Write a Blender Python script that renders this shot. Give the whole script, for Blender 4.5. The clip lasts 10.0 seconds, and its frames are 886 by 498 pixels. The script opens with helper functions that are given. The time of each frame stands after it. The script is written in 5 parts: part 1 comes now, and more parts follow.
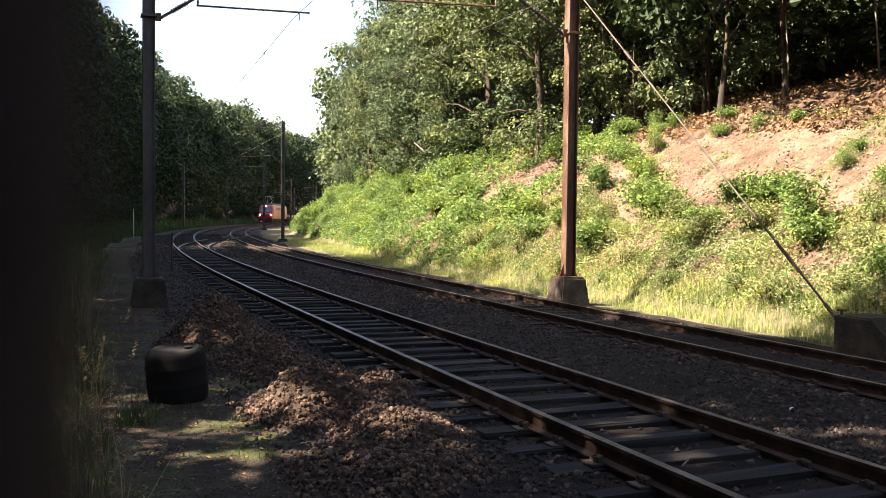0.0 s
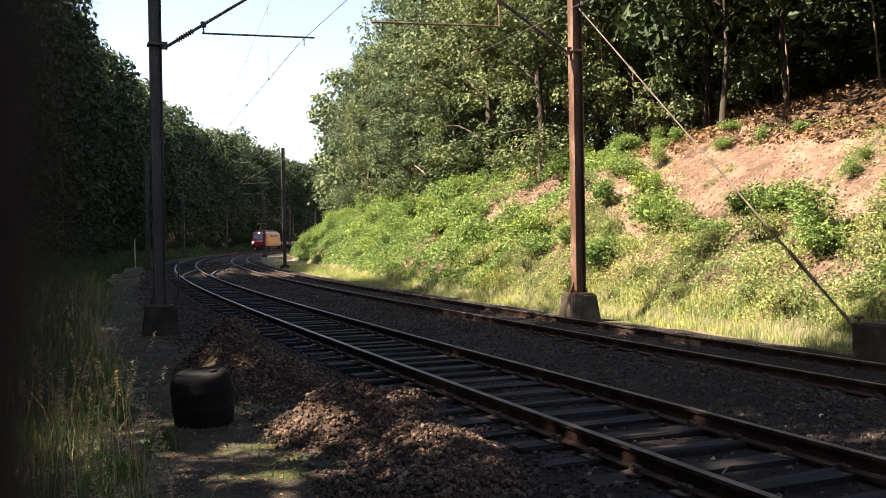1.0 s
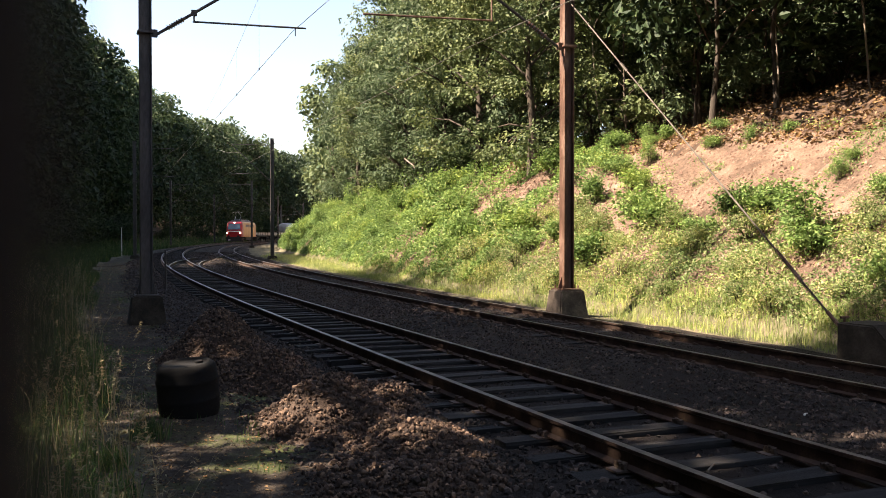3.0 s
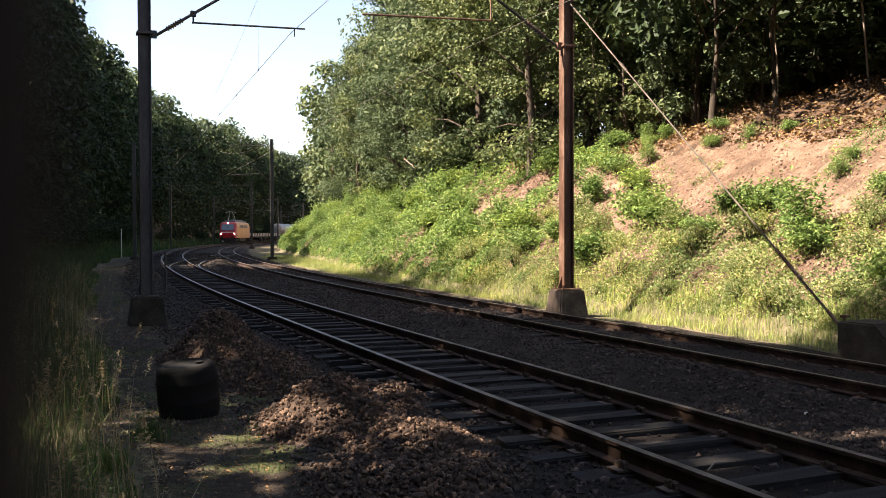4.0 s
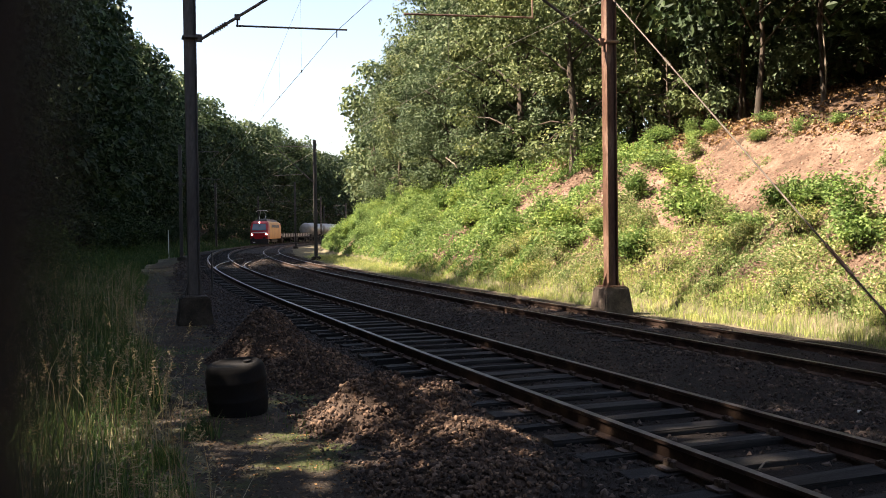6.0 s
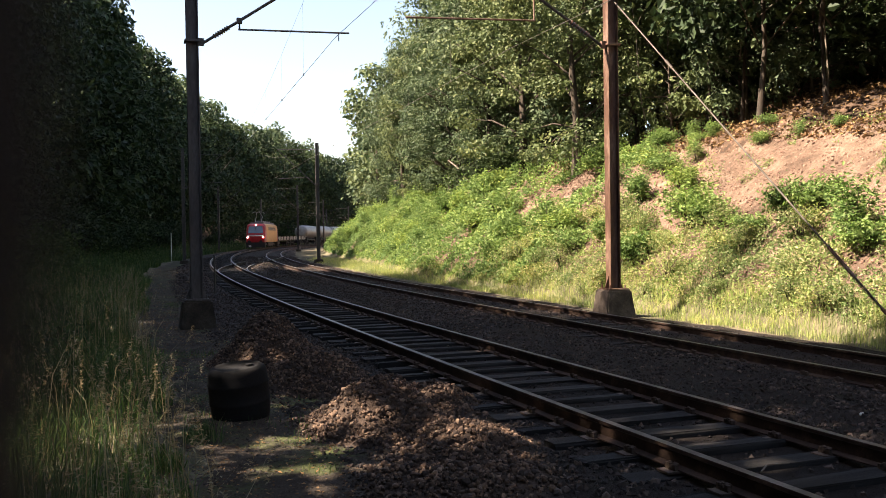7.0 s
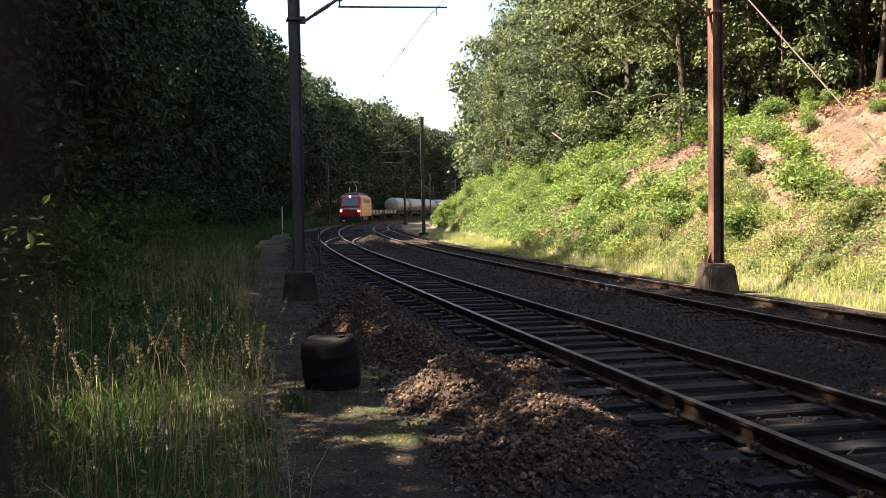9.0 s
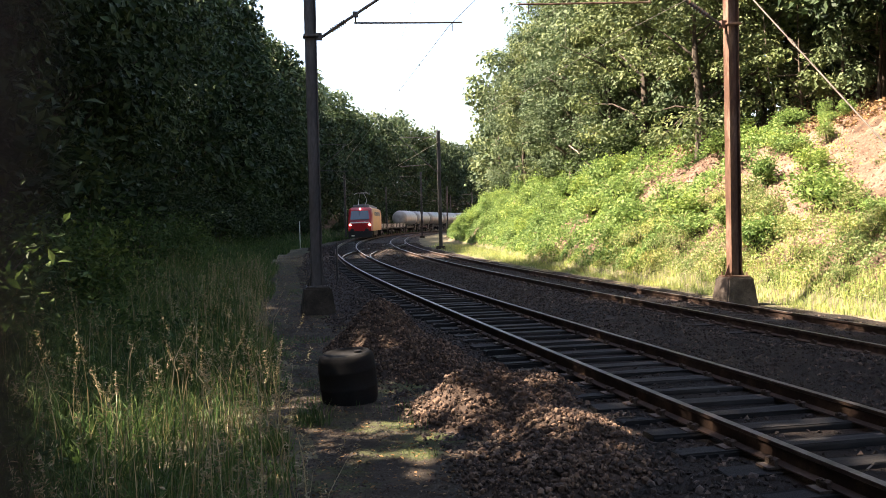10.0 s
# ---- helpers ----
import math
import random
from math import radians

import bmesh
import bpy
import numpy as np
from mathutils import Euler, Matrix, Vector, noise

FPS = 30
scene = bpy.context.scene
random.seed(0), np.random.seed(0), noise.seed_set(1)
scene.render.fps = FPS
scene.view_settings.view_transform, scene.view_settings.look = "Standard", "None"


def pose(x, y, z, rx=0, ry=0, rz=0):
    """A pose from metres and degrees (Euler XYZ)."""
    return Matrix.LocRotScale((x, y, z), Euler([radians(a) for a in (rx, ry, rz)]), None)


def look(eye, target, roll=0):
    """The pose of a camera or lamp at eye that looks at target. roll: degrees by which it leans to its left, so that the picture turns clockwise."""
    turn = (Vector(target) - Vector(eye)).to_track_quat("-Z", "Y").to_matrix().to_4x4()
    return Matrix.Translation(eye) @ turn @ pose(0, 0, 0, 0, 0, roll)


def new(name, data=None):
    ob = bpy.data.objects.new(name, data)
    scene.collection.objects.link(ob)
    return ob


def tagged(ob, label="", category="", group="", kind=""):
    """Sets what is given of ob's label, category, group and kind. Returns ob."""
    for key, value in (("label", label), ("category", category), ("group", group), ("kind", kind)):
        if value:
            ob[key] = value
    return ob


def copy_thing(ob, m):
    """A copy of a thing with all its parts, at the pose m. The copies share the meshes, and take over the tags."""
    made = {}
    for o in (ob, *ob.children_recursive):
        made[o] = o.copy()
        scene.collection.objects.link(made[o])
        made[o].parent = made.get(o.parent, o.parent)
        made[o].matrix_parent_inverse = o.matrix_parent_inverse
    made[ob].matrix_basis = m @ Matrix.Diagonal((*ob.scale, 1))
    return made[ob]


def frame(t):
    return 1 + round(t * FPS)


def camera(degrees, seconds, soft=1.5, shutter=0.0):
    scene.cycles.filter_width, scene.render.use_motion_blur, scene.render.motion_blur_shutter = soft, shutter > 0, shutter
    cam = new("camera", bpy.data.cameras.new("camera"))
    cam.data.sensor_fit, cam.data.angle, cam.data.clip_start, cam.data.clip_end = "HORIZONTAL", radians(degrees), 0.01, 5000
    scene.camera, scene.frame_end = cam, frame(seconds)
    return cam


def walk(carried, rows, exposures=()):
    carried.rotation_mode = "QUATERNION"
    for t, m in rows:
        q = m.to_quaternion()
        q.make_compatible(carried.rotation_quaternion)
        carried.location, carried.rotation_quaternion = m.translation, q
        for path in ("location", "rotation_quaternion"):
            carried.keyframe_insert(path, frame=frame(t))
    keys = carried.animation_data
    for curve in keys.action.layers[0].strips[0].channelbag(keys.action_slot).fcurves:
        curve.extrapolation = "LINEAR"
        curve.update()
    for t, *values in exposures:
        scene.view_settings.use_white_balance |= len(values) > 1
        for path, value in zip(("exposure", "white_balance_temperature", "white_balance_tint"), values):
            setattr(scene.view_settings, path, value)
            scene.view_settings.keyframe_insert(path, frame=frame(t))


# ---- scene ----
import itertools

# ---- camera ----
cam = camera(52.0, 10.0, soft=0.9)
# a small telephone lens, focused on the distance
cam.data.dof.use_dof, cam.data.dof.focus_distance, cam.data.dof.aperture_fstop = True, 25.0, 13.5
EYES = [
    (0.0, 0.278, -0.004, 1.754, -2.026, -0.617, 0.807), (0.5, 0.054, 0.004, 1.701, -0.994, 1.517, -3.491),
    (1.0, 0.015, -0.016, 1.689, -0.6, 0.944, 0.692), (1.5, 0.004, -0.018, 1.702, -1.139, 0.307, 1.506),
    (2.0, -0.003, -0.001, 1.691, -1.386, 0.311, 1.122), (2.5, 0.0, 0.0, 1.694, -1.053, -0.1, 0.0),
    (4.0, 0.004, 0.001, 1.688, -0.992, 0.188, -0.064), (4.5, -0.01, 0.004, 1.695, -1.061, 0.084, -1.128),
    (5.0, -0.017, -0.006, 1.688, -1.125, 0.216, -0.11), (5.5, -0.023, -0.009, 1.687, -1.11, 0.5, 2.279),
    (7.0, -0.01, -0.02, 1.696, -0.9, 0.853, 2.757), (7.5, -0.003, -0.019, 1.69, -0.821, 0.946, 2.859),
    (8.0, 0.02, -0.02, 1.705, -0.987, 1.384, 2.964), (8.5, 0.095, -0.038, 1.709, -2.093, 0.657, 6.92),
    (9.0, 0.228, -0.066, 1.718, -2.503, 0.942, 9.517), (9.5, 0.246, -0.075, 1.718, -2.459, 1.421, 10.065),
    (10.0, 0.248, -0.096, 1.739, -1.66, 1.334, 10.598)]
walk(cam, [(t, pose(x, y, z, 90 + pitch, roll, yaw)) for t, x, y, z, pitch, roll, yaw in EYES],
     exposures=[(0.0, 2.65, 7300, 16), (1.0, 2.38, 7300, 16), (8.5, 2.32, 7300, 16), (9.0, 2.55, 7300, 16), (10.0, 2.85, 7300, 16)])

# ---- world and sun ----
SUN_TO = Vector((-0.98, -0.21, 1.1)).normalized()
SUN_UP = math.asin(SUN_TO.z)
world = bpy.data.worlds.new("sky")
scene.world = world
world.use_nodes = True
wn = world.node_tree
sky = wn.nodes.new("ShaderNodeTexSky")
sky.sky_type, sky.sun_disc = "NISHITA", False
sky.sun_elevation, sky.sun_rotation = SUN_UP, math.atan2(SUN_TO.x, SUN_TO.y)
sky.dust_density, sky.air_density, sky.ozone_density = 1.6, 1.0, 0.7
wn.links.new(sky.outputs[0], wn.nodes["Background"].inputs[0])
wn.nodes["Background"].inputs[1].default_value = 0.069
sun = new("sun", bpy.data.lights.new("sun", "SUN"))
sun.data.energy, sun.data.angle, sun.data.color = 5.0, radians(0.53), (1.0, 0.91, 0.79)
sun.matrix_world = look(SUN_TO * 200, (0, 0, 0))

# ---- materials ----
def material(name):
    m = bpy.data.materials.new(name)
    m.use_nodes = True
    return m, m.node_tree, m.node_tree.nodes["Principled BSDF"]


def ramp(nt, src, stops):
    r = nt.nodes.new("ShaderNodeValToRGB")
    while len(r.color_ramp.elements) < len(stops):
        r.color_ramp.elements.new(0.5)
    for e, (p, c) in zip(r.color_ramp.elements, stops):
        e.position, e.color = p, (*c, 1)
    nt.links.new(src, r.inputs[0])
    return r.outputs[0]


def noise_at(nt, scale, detail=6.0, rough=0.6, stretch=(1, 1, 1)):
    co = nt.nodes.new("ShaderNodeTexCoord")
    mp = nt.nodes.new("ShaderNodeMapping")
    mp.inputs["Scale"].default_value = stretch
    n = nt.nodes.new("ShaderNodeTexNoise")
    n.inputs["Scale"].default_value, n.inputs["Detail"].default_value, n.inputs["Roughness"].default_value = scale, detail, rough
    nt.links.new(co.outputs["Object"], mp.inputs[0])
    nt.links.new(mp.outputs[0], n.inputs["Vector"])
    return n.outputs["Fac"]


def blend(nt, a, b, kind="MULTIPLY", fac=1.0):
    m = nt.nodes.new("ShaderNodeMix")
    m.data_type, m.blend_type = "RGBA", kind
    if isinstance(fac, float):
        m.inputs[0].default_value = fac
    else:
        nt.links.new(fac, m.inputs[0])
    nt.links.new(a, m.inputs[6])
    nt.links.new(b, m.inputs[7])
    return m.outputs[2]


def relief(nt, bsdf, src, strength, distance):
    b = nt.nodes.new("ShaderNodeBump")
    b.inputs["Strength"].default_value, b.inputs["Distance"].default_value = strength, distance
    nt.links.new(src, b.inputs["Height"])
    nt.links.new(b.outputs[0], bsdf.inputs["Normal"])


def surface(name, dark, mid, light, coarse, fine, rough=0.85, metal=0.0, bump=0.5, depth=0.02, stretch=(1, 1, 1), piece=0.0):
    """A weathered surface: colour at two scales of noise, roughness, relief; piece: how far single pieces differ."""
    m, nt, b = material(name)
    big = ramp(nt, noise_at(nt, coarse, 5, 0.6, stretch), [(0.3, dark), (0.5, mid), (0.72, light)])
    small = ramp(nt, noise_at(nt, fine, 8, 0.7, stretch), [(0.3, (0.55, 0.55, 0.55)), (0.7, (1.25, 1.25, 1.25))])
    col = blend(nt, big, small)
    if piece:
        info = nt.nodes.new("ShaderNodeObjectInfo")
        col = blend(nt, col, ramp(nt, info.outputs["Random"], [(0, (1 - piece,) * 3), (1, (1 + piece,) * 3)]))
    nt.links.new(col, b.inputs["Base Color"])
    b.inputs["Roughness"].default_value, b.inputs["Metallic"].default_value = rough, metal
    b.inputs["Specular IOR Level"].default_value = 0.3
    relief(nt, b, noise_at(nt, fine, 8, 0.7, stretch), bump, depth)
    return m


def stones_mat(name, stops):
    m, nt, b = material(name)
    g = nt.nodes.new("ShaderNodeNewGeometry")
    col = ramp(nt, g.outputs["Random Per Island"], stops)
    col = blend(nt, col, ramp(nt, noise_at(nt, 25, 6, 0.7), [(0.3, (0.6, 0.57, 0.55)), (0.7, (1.2, 1.2, 1.2))]))
    nt.links.new(col, b.inputs["Base Color"])
    b.inputs["Roughness"].default_value = 0.9
    relief(nt, b, noise_at(nt, 60, 6, 0.7), 0.4, 0.01)
    return m


def leaf_mat(name, stops, through_light=0.4, tint=(1, 1, 1)):
    """Leaves: colour per leaf, some light passes through."""
    m, nt, b = material(name)
    g = nt.nodes.new("ShaderNodeNewGeometry")
    col = ramp(nt, g.outputs["Random Per Island"], stops)
    info = nt.nodes.new("ShaderNodeObjectInfo")
    col = blend(nt, col, ramp(nt, info.outputs["Random"], [(0, (0.8, 0.85, 0.85)), (0.5, (1, 1, 1)), (1, (1.22, 1.12, 0.9))]))
    col = blend(nt, col, ramp(nt, noise_at(nt, 0.5, 3), [(0.32, (0.62, 0.7, 0.74)), (0.68, (1.35, 1.25, 1.0))]))
    b.inputs["Roughness"].default_value = 0.6
    b.inputs["Specular IOR Level"].default_value = 0.2
    nt.links.new(col, b.inputs["Base Color"])
    tr = nt.nodes.new("ShaderNodeBsdfTranslucent")
    nt.links.new(col, tr.inputs[0])
    mx = nt.nodes.new("ShaderNodeMixShader")
    mx.inputs[0].default_value = through_light
    nt.links.new(b.outputs[0], mx.inputs[1])
    nt.links.new(tr.outputs[0], mx.inputs[2])
    nt.links.new(mx.outputs[0], nt.nodes["Material Output"].inputs[0])
    return m


def paint(name, col, rough=0.4, metal=0.0, glow=0.0):
    m, nt, b = material(name)
    base = nt.nodes.new("ShaderNodeRGB")
    base.outputs[0].default_value = (*col, 1)
    dirt = ramp(nt, noise_at(nt, 1.2, 6, 0.65), [(0.3, (0.65, 0.62, 0.6)), (0.6, (1, 1, 1))])
    nt.links.new(blend(nt, base.outputs[0], dirt), b.inputs["Base Color"])
    b.inputs["Roughness"].default_value, b.inputs["Metallic"].default_value = rough, metal
    if glow:
        b.inputs["Emission Color"].default_value = (1.0, 0.93, 0.8, 1)
        b.inputs["Emission Strength"].default_value = glow
    return m


# Ballast, sleeper and rail colours are darkened to carry part of the shade.
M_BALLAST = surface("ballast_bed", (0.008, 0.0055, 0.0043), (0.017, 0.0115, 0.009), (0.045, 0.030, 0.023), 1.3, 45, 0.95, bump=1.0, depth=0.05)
M_PATH = surface("path_earth", (0.022, 0.016, 0.011), (0.043, 0.032, 0.022), (0.09, 0.068, 0.048), 1.6, 22, 0.95, bump=1.0, depth=0.05)
def mossy(m):
    """Moss in patches over the trodden earth of the path."""
    nt, b = m.node_tree, m.node_tree.nodes["Principled BSDF"]
    earth = b.inputs["Base Color"].links[0].from_socket
    moss = ramp(nt, noise_at(nt, 40, 7, 0.7), [(0.3, (0.03, 0.042, 0.012)), (0.7, (0.1, 0.115, 0.035))])
    where = ramp(nt, noise_at(nt, 1.0, 7, 0.65), [(0.5, (0, 0, 0)), (0.62, (0.85, 0.85, 0.85))])
    nt.links.new(blend(nt, earth, moss, "MIX", where), b.inputs["Base Color"])


mossy(M_PATH)
M_SOIL = surface("slope_soil", (0.085, 0.052, 0.036), (0.178, 0.116, 0.081), (0.285, 0.196, 0.144), 1.1, 10, 0.95, bump=1.0, depth=0.14)
M_LITTER = surface("leaf_litter", (0.03, 0.018, 0.011), (0.07, 0.042, 0.026), (0.17, 0.105, 0.065), 1.6, 18, 0.95, bump=0.9, depth=0.06)
M_VERGE = surface("verge_earth", (0.05, 0.05, 0.024), (0.1, 0.088, 0.05), (0.19, 0.155, 0.1), 1.2, 25, 0.95, bump=0.8, depth=0.03)
# Sleepers and rails darkened likewise, for the shade over the tracks.
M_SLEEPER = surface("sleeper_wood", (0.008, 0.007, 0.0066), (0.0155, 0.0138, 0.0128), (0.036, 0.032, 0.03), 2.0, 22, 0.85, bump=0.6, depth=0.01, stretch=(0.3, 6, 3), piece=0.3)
M_RAIL = surface("rusty_rail", (0.024, 0.0145, 0.011), (0.045, 0.027, 0.02), (0.11, 0.07, 0.05), 3.0, 40, 0.7, metal=0.3, bump=0.2, depth=0.004)
M_RAILTOP = surface("worn_rail_head", (0.085, 0.075, 0.068), (0.15, 0.132, 0.12), (0.25, 0.225, 0.205), 3.0, 30, 0.5, metal=0.6, bump=0.05, depth=0.002)
M_CHAIR = surface("rail_fastening", (0.05, 0.035, 0.027), (0.1, 0.072, 0.056), (0.19, 0.145, 0.115), 8.0, 60, 0.7, metal=0.3, bump=0.2, depth=0.003)
M_STEEL = surface("mast_paint_rust", (0.06, 0.03, 0.02), (0.12, 0.066, 0.045), (0.3, 0.21, 0.16), 2.2, 26, 0.6, metal=0.2, bump=0.25, depth=0.004, stretch=(1, 1, 0.25))
M_STEELGREY = surface("mast_grey_steel", (0.04, 0.036, 0.036), (0.07, 0.064, 0.064), (0.12, 0.11, 0.105), 2.2, 26, 0.55, metal=0.3, bump=0.2, depth=0.003, stretch=(1, 1, 0.25))
M_CONCRETE = surface("old_concrete", (0.045, 0.034, 0.027), (0.085, 0.067, 0.053), (0.16, 0.13, 0.105), 3.0, 30, 0.95, bump=0.5, depth=0.012)
# Darkened copy of the old concrete; shade on block and footings is in its colour.
M_SHADEDCONCRETE = surface("shaded_concrete", (0.018, 0.015, 0.011), (0.035, 0.029, 0.022), (0.065, 0.055, 0.042), 3.0, 30, 0.95, bump=0.5, depth=0.012)
M_WIRE = surface("wire", (0.12, 0.11, 0.1), (0.2, 0.18, 0.16), (0.3, 0.27, 0.24), 4.0, 50, 0.5, metal=0.6, bump=0.0)
M_CABLE = surface("guy_cable", (0.05, 0.04, 0.032), (0.085, 0.07, 0.056), (0.15, 0.125, 0.1), 4.0, 50, 0.6, metal=0.2, bump=0.1, depth=0.002)
M_INSULATOR = paint("insulator_brown", (0.12, 0.06, 0.035), 0.3)
M_BARK = surface("bark", (0.03, 0.024, 0.018), (0.07, 0.055, 0.042), (0.14, 0.12, 0.095), 1.5, 18, 0.95, bump=0.9, depth=0.03, stretch=(1, 1, 0.2), piece=0.3)
M_PALEBARK = surface("pale_bark", (0.09, 0.07, 0.055), (0.18, 0.15, 0.115), (0.3, 0.26, 0.21), 1.5, 18, 0.9, bump=0.6, depth=0.02, stretch=(1, 1, 0.3))
# Stones darkened for shade too; heap stones below kept lighter for sunlight.
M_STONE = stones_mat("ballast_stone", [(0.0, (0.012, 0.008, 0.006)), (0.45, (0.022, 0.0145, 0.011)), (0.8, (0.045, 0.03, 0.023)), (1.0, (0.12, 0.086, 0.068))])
M_HEAPSTONE = stones_mat("heap_stone", [(0.0, (0.022, 0.0125, 0.008)), (0.45, (0.06, 0.035, 0.022)), (0.8, (0.125, 0.076, 0.048)), (1.0, (0.21, 0.14, 0.095))])
M_PATHSTONE = stones_mat("path_stone", [(0.0, (0.025, 0.019, 0.014)), (0.6, (0.05, 0.04, 0.031)), (1.0, (0.1, 0.082, 0.066))])
M_CLOD = stones_mat("soil_clod", [(0.0, (0.10, 0.055, 0.038)), (0.5, (0.2, 0.115, 0.082)), (1.0, (0.32, 0.21, 0.155))])
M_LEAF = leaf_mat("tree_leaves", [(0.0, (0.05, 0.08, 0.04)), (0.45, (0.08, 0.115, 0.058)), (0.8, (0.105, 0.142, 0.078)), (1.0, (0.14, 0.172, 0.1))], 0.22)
# Darker copy of the tree leaves: the woods' shade is put into their colour.
M_LEAFSHADED = leaf_mat("shaded_tree_leaves", [(0.0, (0.015, 0.03, 0.014)), (0.5, (0.027, 0.05, 0.022)), (1.0, (0.052, 0.078, 0.036))], 0.16)
M_BRAMBLE = leaf_mat("bramble_leaves", [(0.0, (0.07, 0.13, 0.036)), (0.5, (0.165, 0.26, 0.078)), (0.85, (0.235, 0.325, 0.108)), (1.0, (0.3, 0.37, 0.15))], 0.3)
M_DRYLEAF = leaf_mat("dry_herbs", [(0.0, (0.11, 0.17, 0.05)), (0.4, (0.2, 0.26, 0.09)), (0.75, (0.29, 0.315, 0.13)), (1.0, (0.48, 0.41, 0.25))], 0.24)
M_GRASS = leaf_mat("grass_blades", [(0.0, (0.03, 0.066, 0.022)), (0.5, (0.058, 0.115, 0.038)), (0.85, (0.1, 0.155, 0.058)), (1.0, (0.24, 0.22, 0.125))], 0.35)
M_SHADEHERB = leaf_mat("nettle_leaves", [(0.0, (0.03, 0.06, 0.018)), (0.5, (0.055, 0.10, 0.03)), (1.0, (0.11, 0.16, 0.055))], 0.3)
M_SEED = leaf_mat("grass_seed_heads", [(0.0, (0.25, 0.19, 0.11)), (0.6, (0.4, 0.31, 0.2)), (1.0, (0.5, 0.42, 0.3))], 0.3)
M_DEADLEAF = leaf_mat("fallen_leaves", [(0.0, (0.06, 0.035, 0.018)), (0.5, (0.16, 0.09, 0.045)), (1.0, (0.32, 0.2, 0.11))], 0.15)
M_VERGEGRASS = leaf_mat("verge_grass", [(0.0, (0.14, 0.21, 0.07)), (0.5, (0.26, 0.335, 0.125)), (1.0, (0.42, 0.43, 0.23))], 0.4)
M_PANTO = paint("aluminium", (0.5, 0.5, 0.5), 0.4, 0.5)
M_BIN = surface("black_rubber", (0.003, 0.003, 0.003), (0.005, 0.0048, 0.0048), (0.009, 0.008, 0.0075), 2.0, 30, 0.97, bump=0.3, depth=0.01)
M_RED = paint("loco_red", (0.42, 0.015, 0.02), 0.35)
M_YELLOW = paint("loco_yellow", (0.6, 0.26, 0.025), 0.4)
M_GREYROOF = paint("roof_grey", (0.12, 0.12, 0.13), 0.6)
M_WHITE = paint("white_lacquer", (0.75, 0.75, 0.72), 0.35)
M_TANK = paint("tank_grey_white", (0.26, 0.255, 0.235), 0.4)
M_UNDER = paint("underframe_black", (0.02, 0.019, 0.018), 0.7)
M_LAMP = paint("headlight", (0.9, 0.9, 0.85), 0.2, glow=4.0)
M_GLASS, _nt, _b = material("cab_glass")
_b.inputs["Base Color"].default_value = (0.05, 0.08, 0.1, 1)
_b.inputs["Roughness"].default_value = 0.06
_b.inputs["Specular IOR Level"].default_value = 0.8
M_EDGEPLATE = surface("dark_edge_plate", (0.012, 0.008, 0.006), (0.018, 0.012, 0.009), (0.026, 0.018, 0.013), 60, 300, 0.9, bump=0.1, depth=0.0005)

# ---- the line of the track: s along it, o to the right of it ----
STEP = 0.5
LS = np.arange(-160.0, 560.0, STEP)
_k = -0.0005 + (0.00211 + 0.0005) * np.clip((LS + 26.0) / 50.0, 0, 1)
_k[LS < -60] = 0.0
_th = np.cumsum(_k) * STEP
_zero = int(np.argmin(abs(LS)))
LTH = _th - _th[_zero] - 0.40364
LX, LY = np.cumsum(np.sin(LTH)) * STEP, np.cumsum(np.cos(LTH)) * STEP
LX, LY = LX - LX[_zero] + 1.05, LY - LY[_zero] + 10.0
SEP, ZB = 4.63, -0.1


def along(s, o, z=0.0):
    """The world place at s metres along the track and o to its right (arrays or numbers)."""
    x, y, th = np.interp(s, LS, LX), np.interp(s, LS, LY), np.interp(s, LS, LTH)
    return x + o * np.cos(th), y - o * np.sin(th), z


def heading(s):
    """Degrees about z by which +y turns to the track's way ahead."""
    return -math.degrees(float(np.interp(s, LS, LTH)))


def spot(s, o, z=0.0, turn=0.0):
    x, y, z = along(s, o, z)
    return pose(float(x), float(y), float(z), 0, 0, heading(s) + turn)


def smooth(a, b, x):
    t = np.clip((np.asarray(x, float) - a) / (b - a), 0, 1)
    return t * t * (3 - 2 * t)


def wobble(s, o, scale, seed):
    """A cheap smooth noise, about -1 to 1."""
    r = np.random.RandomState(seed)
    out = 0
    for i in range(5):
        a, ph, f = r.uniform(0, 6.28), r.uniform(0, 6.28), (1.0 + 0.9 * i) / scale
        out = out + np.sin((s * math.cos(a) + o * math.sin(a)) * f + ph + 1.3 * np.sin((o * math.cos(a) - s * math.sin(a)) * f * 0.7 + ph * 2)) / (1 + 0.5 * i)
    return out / 2.2


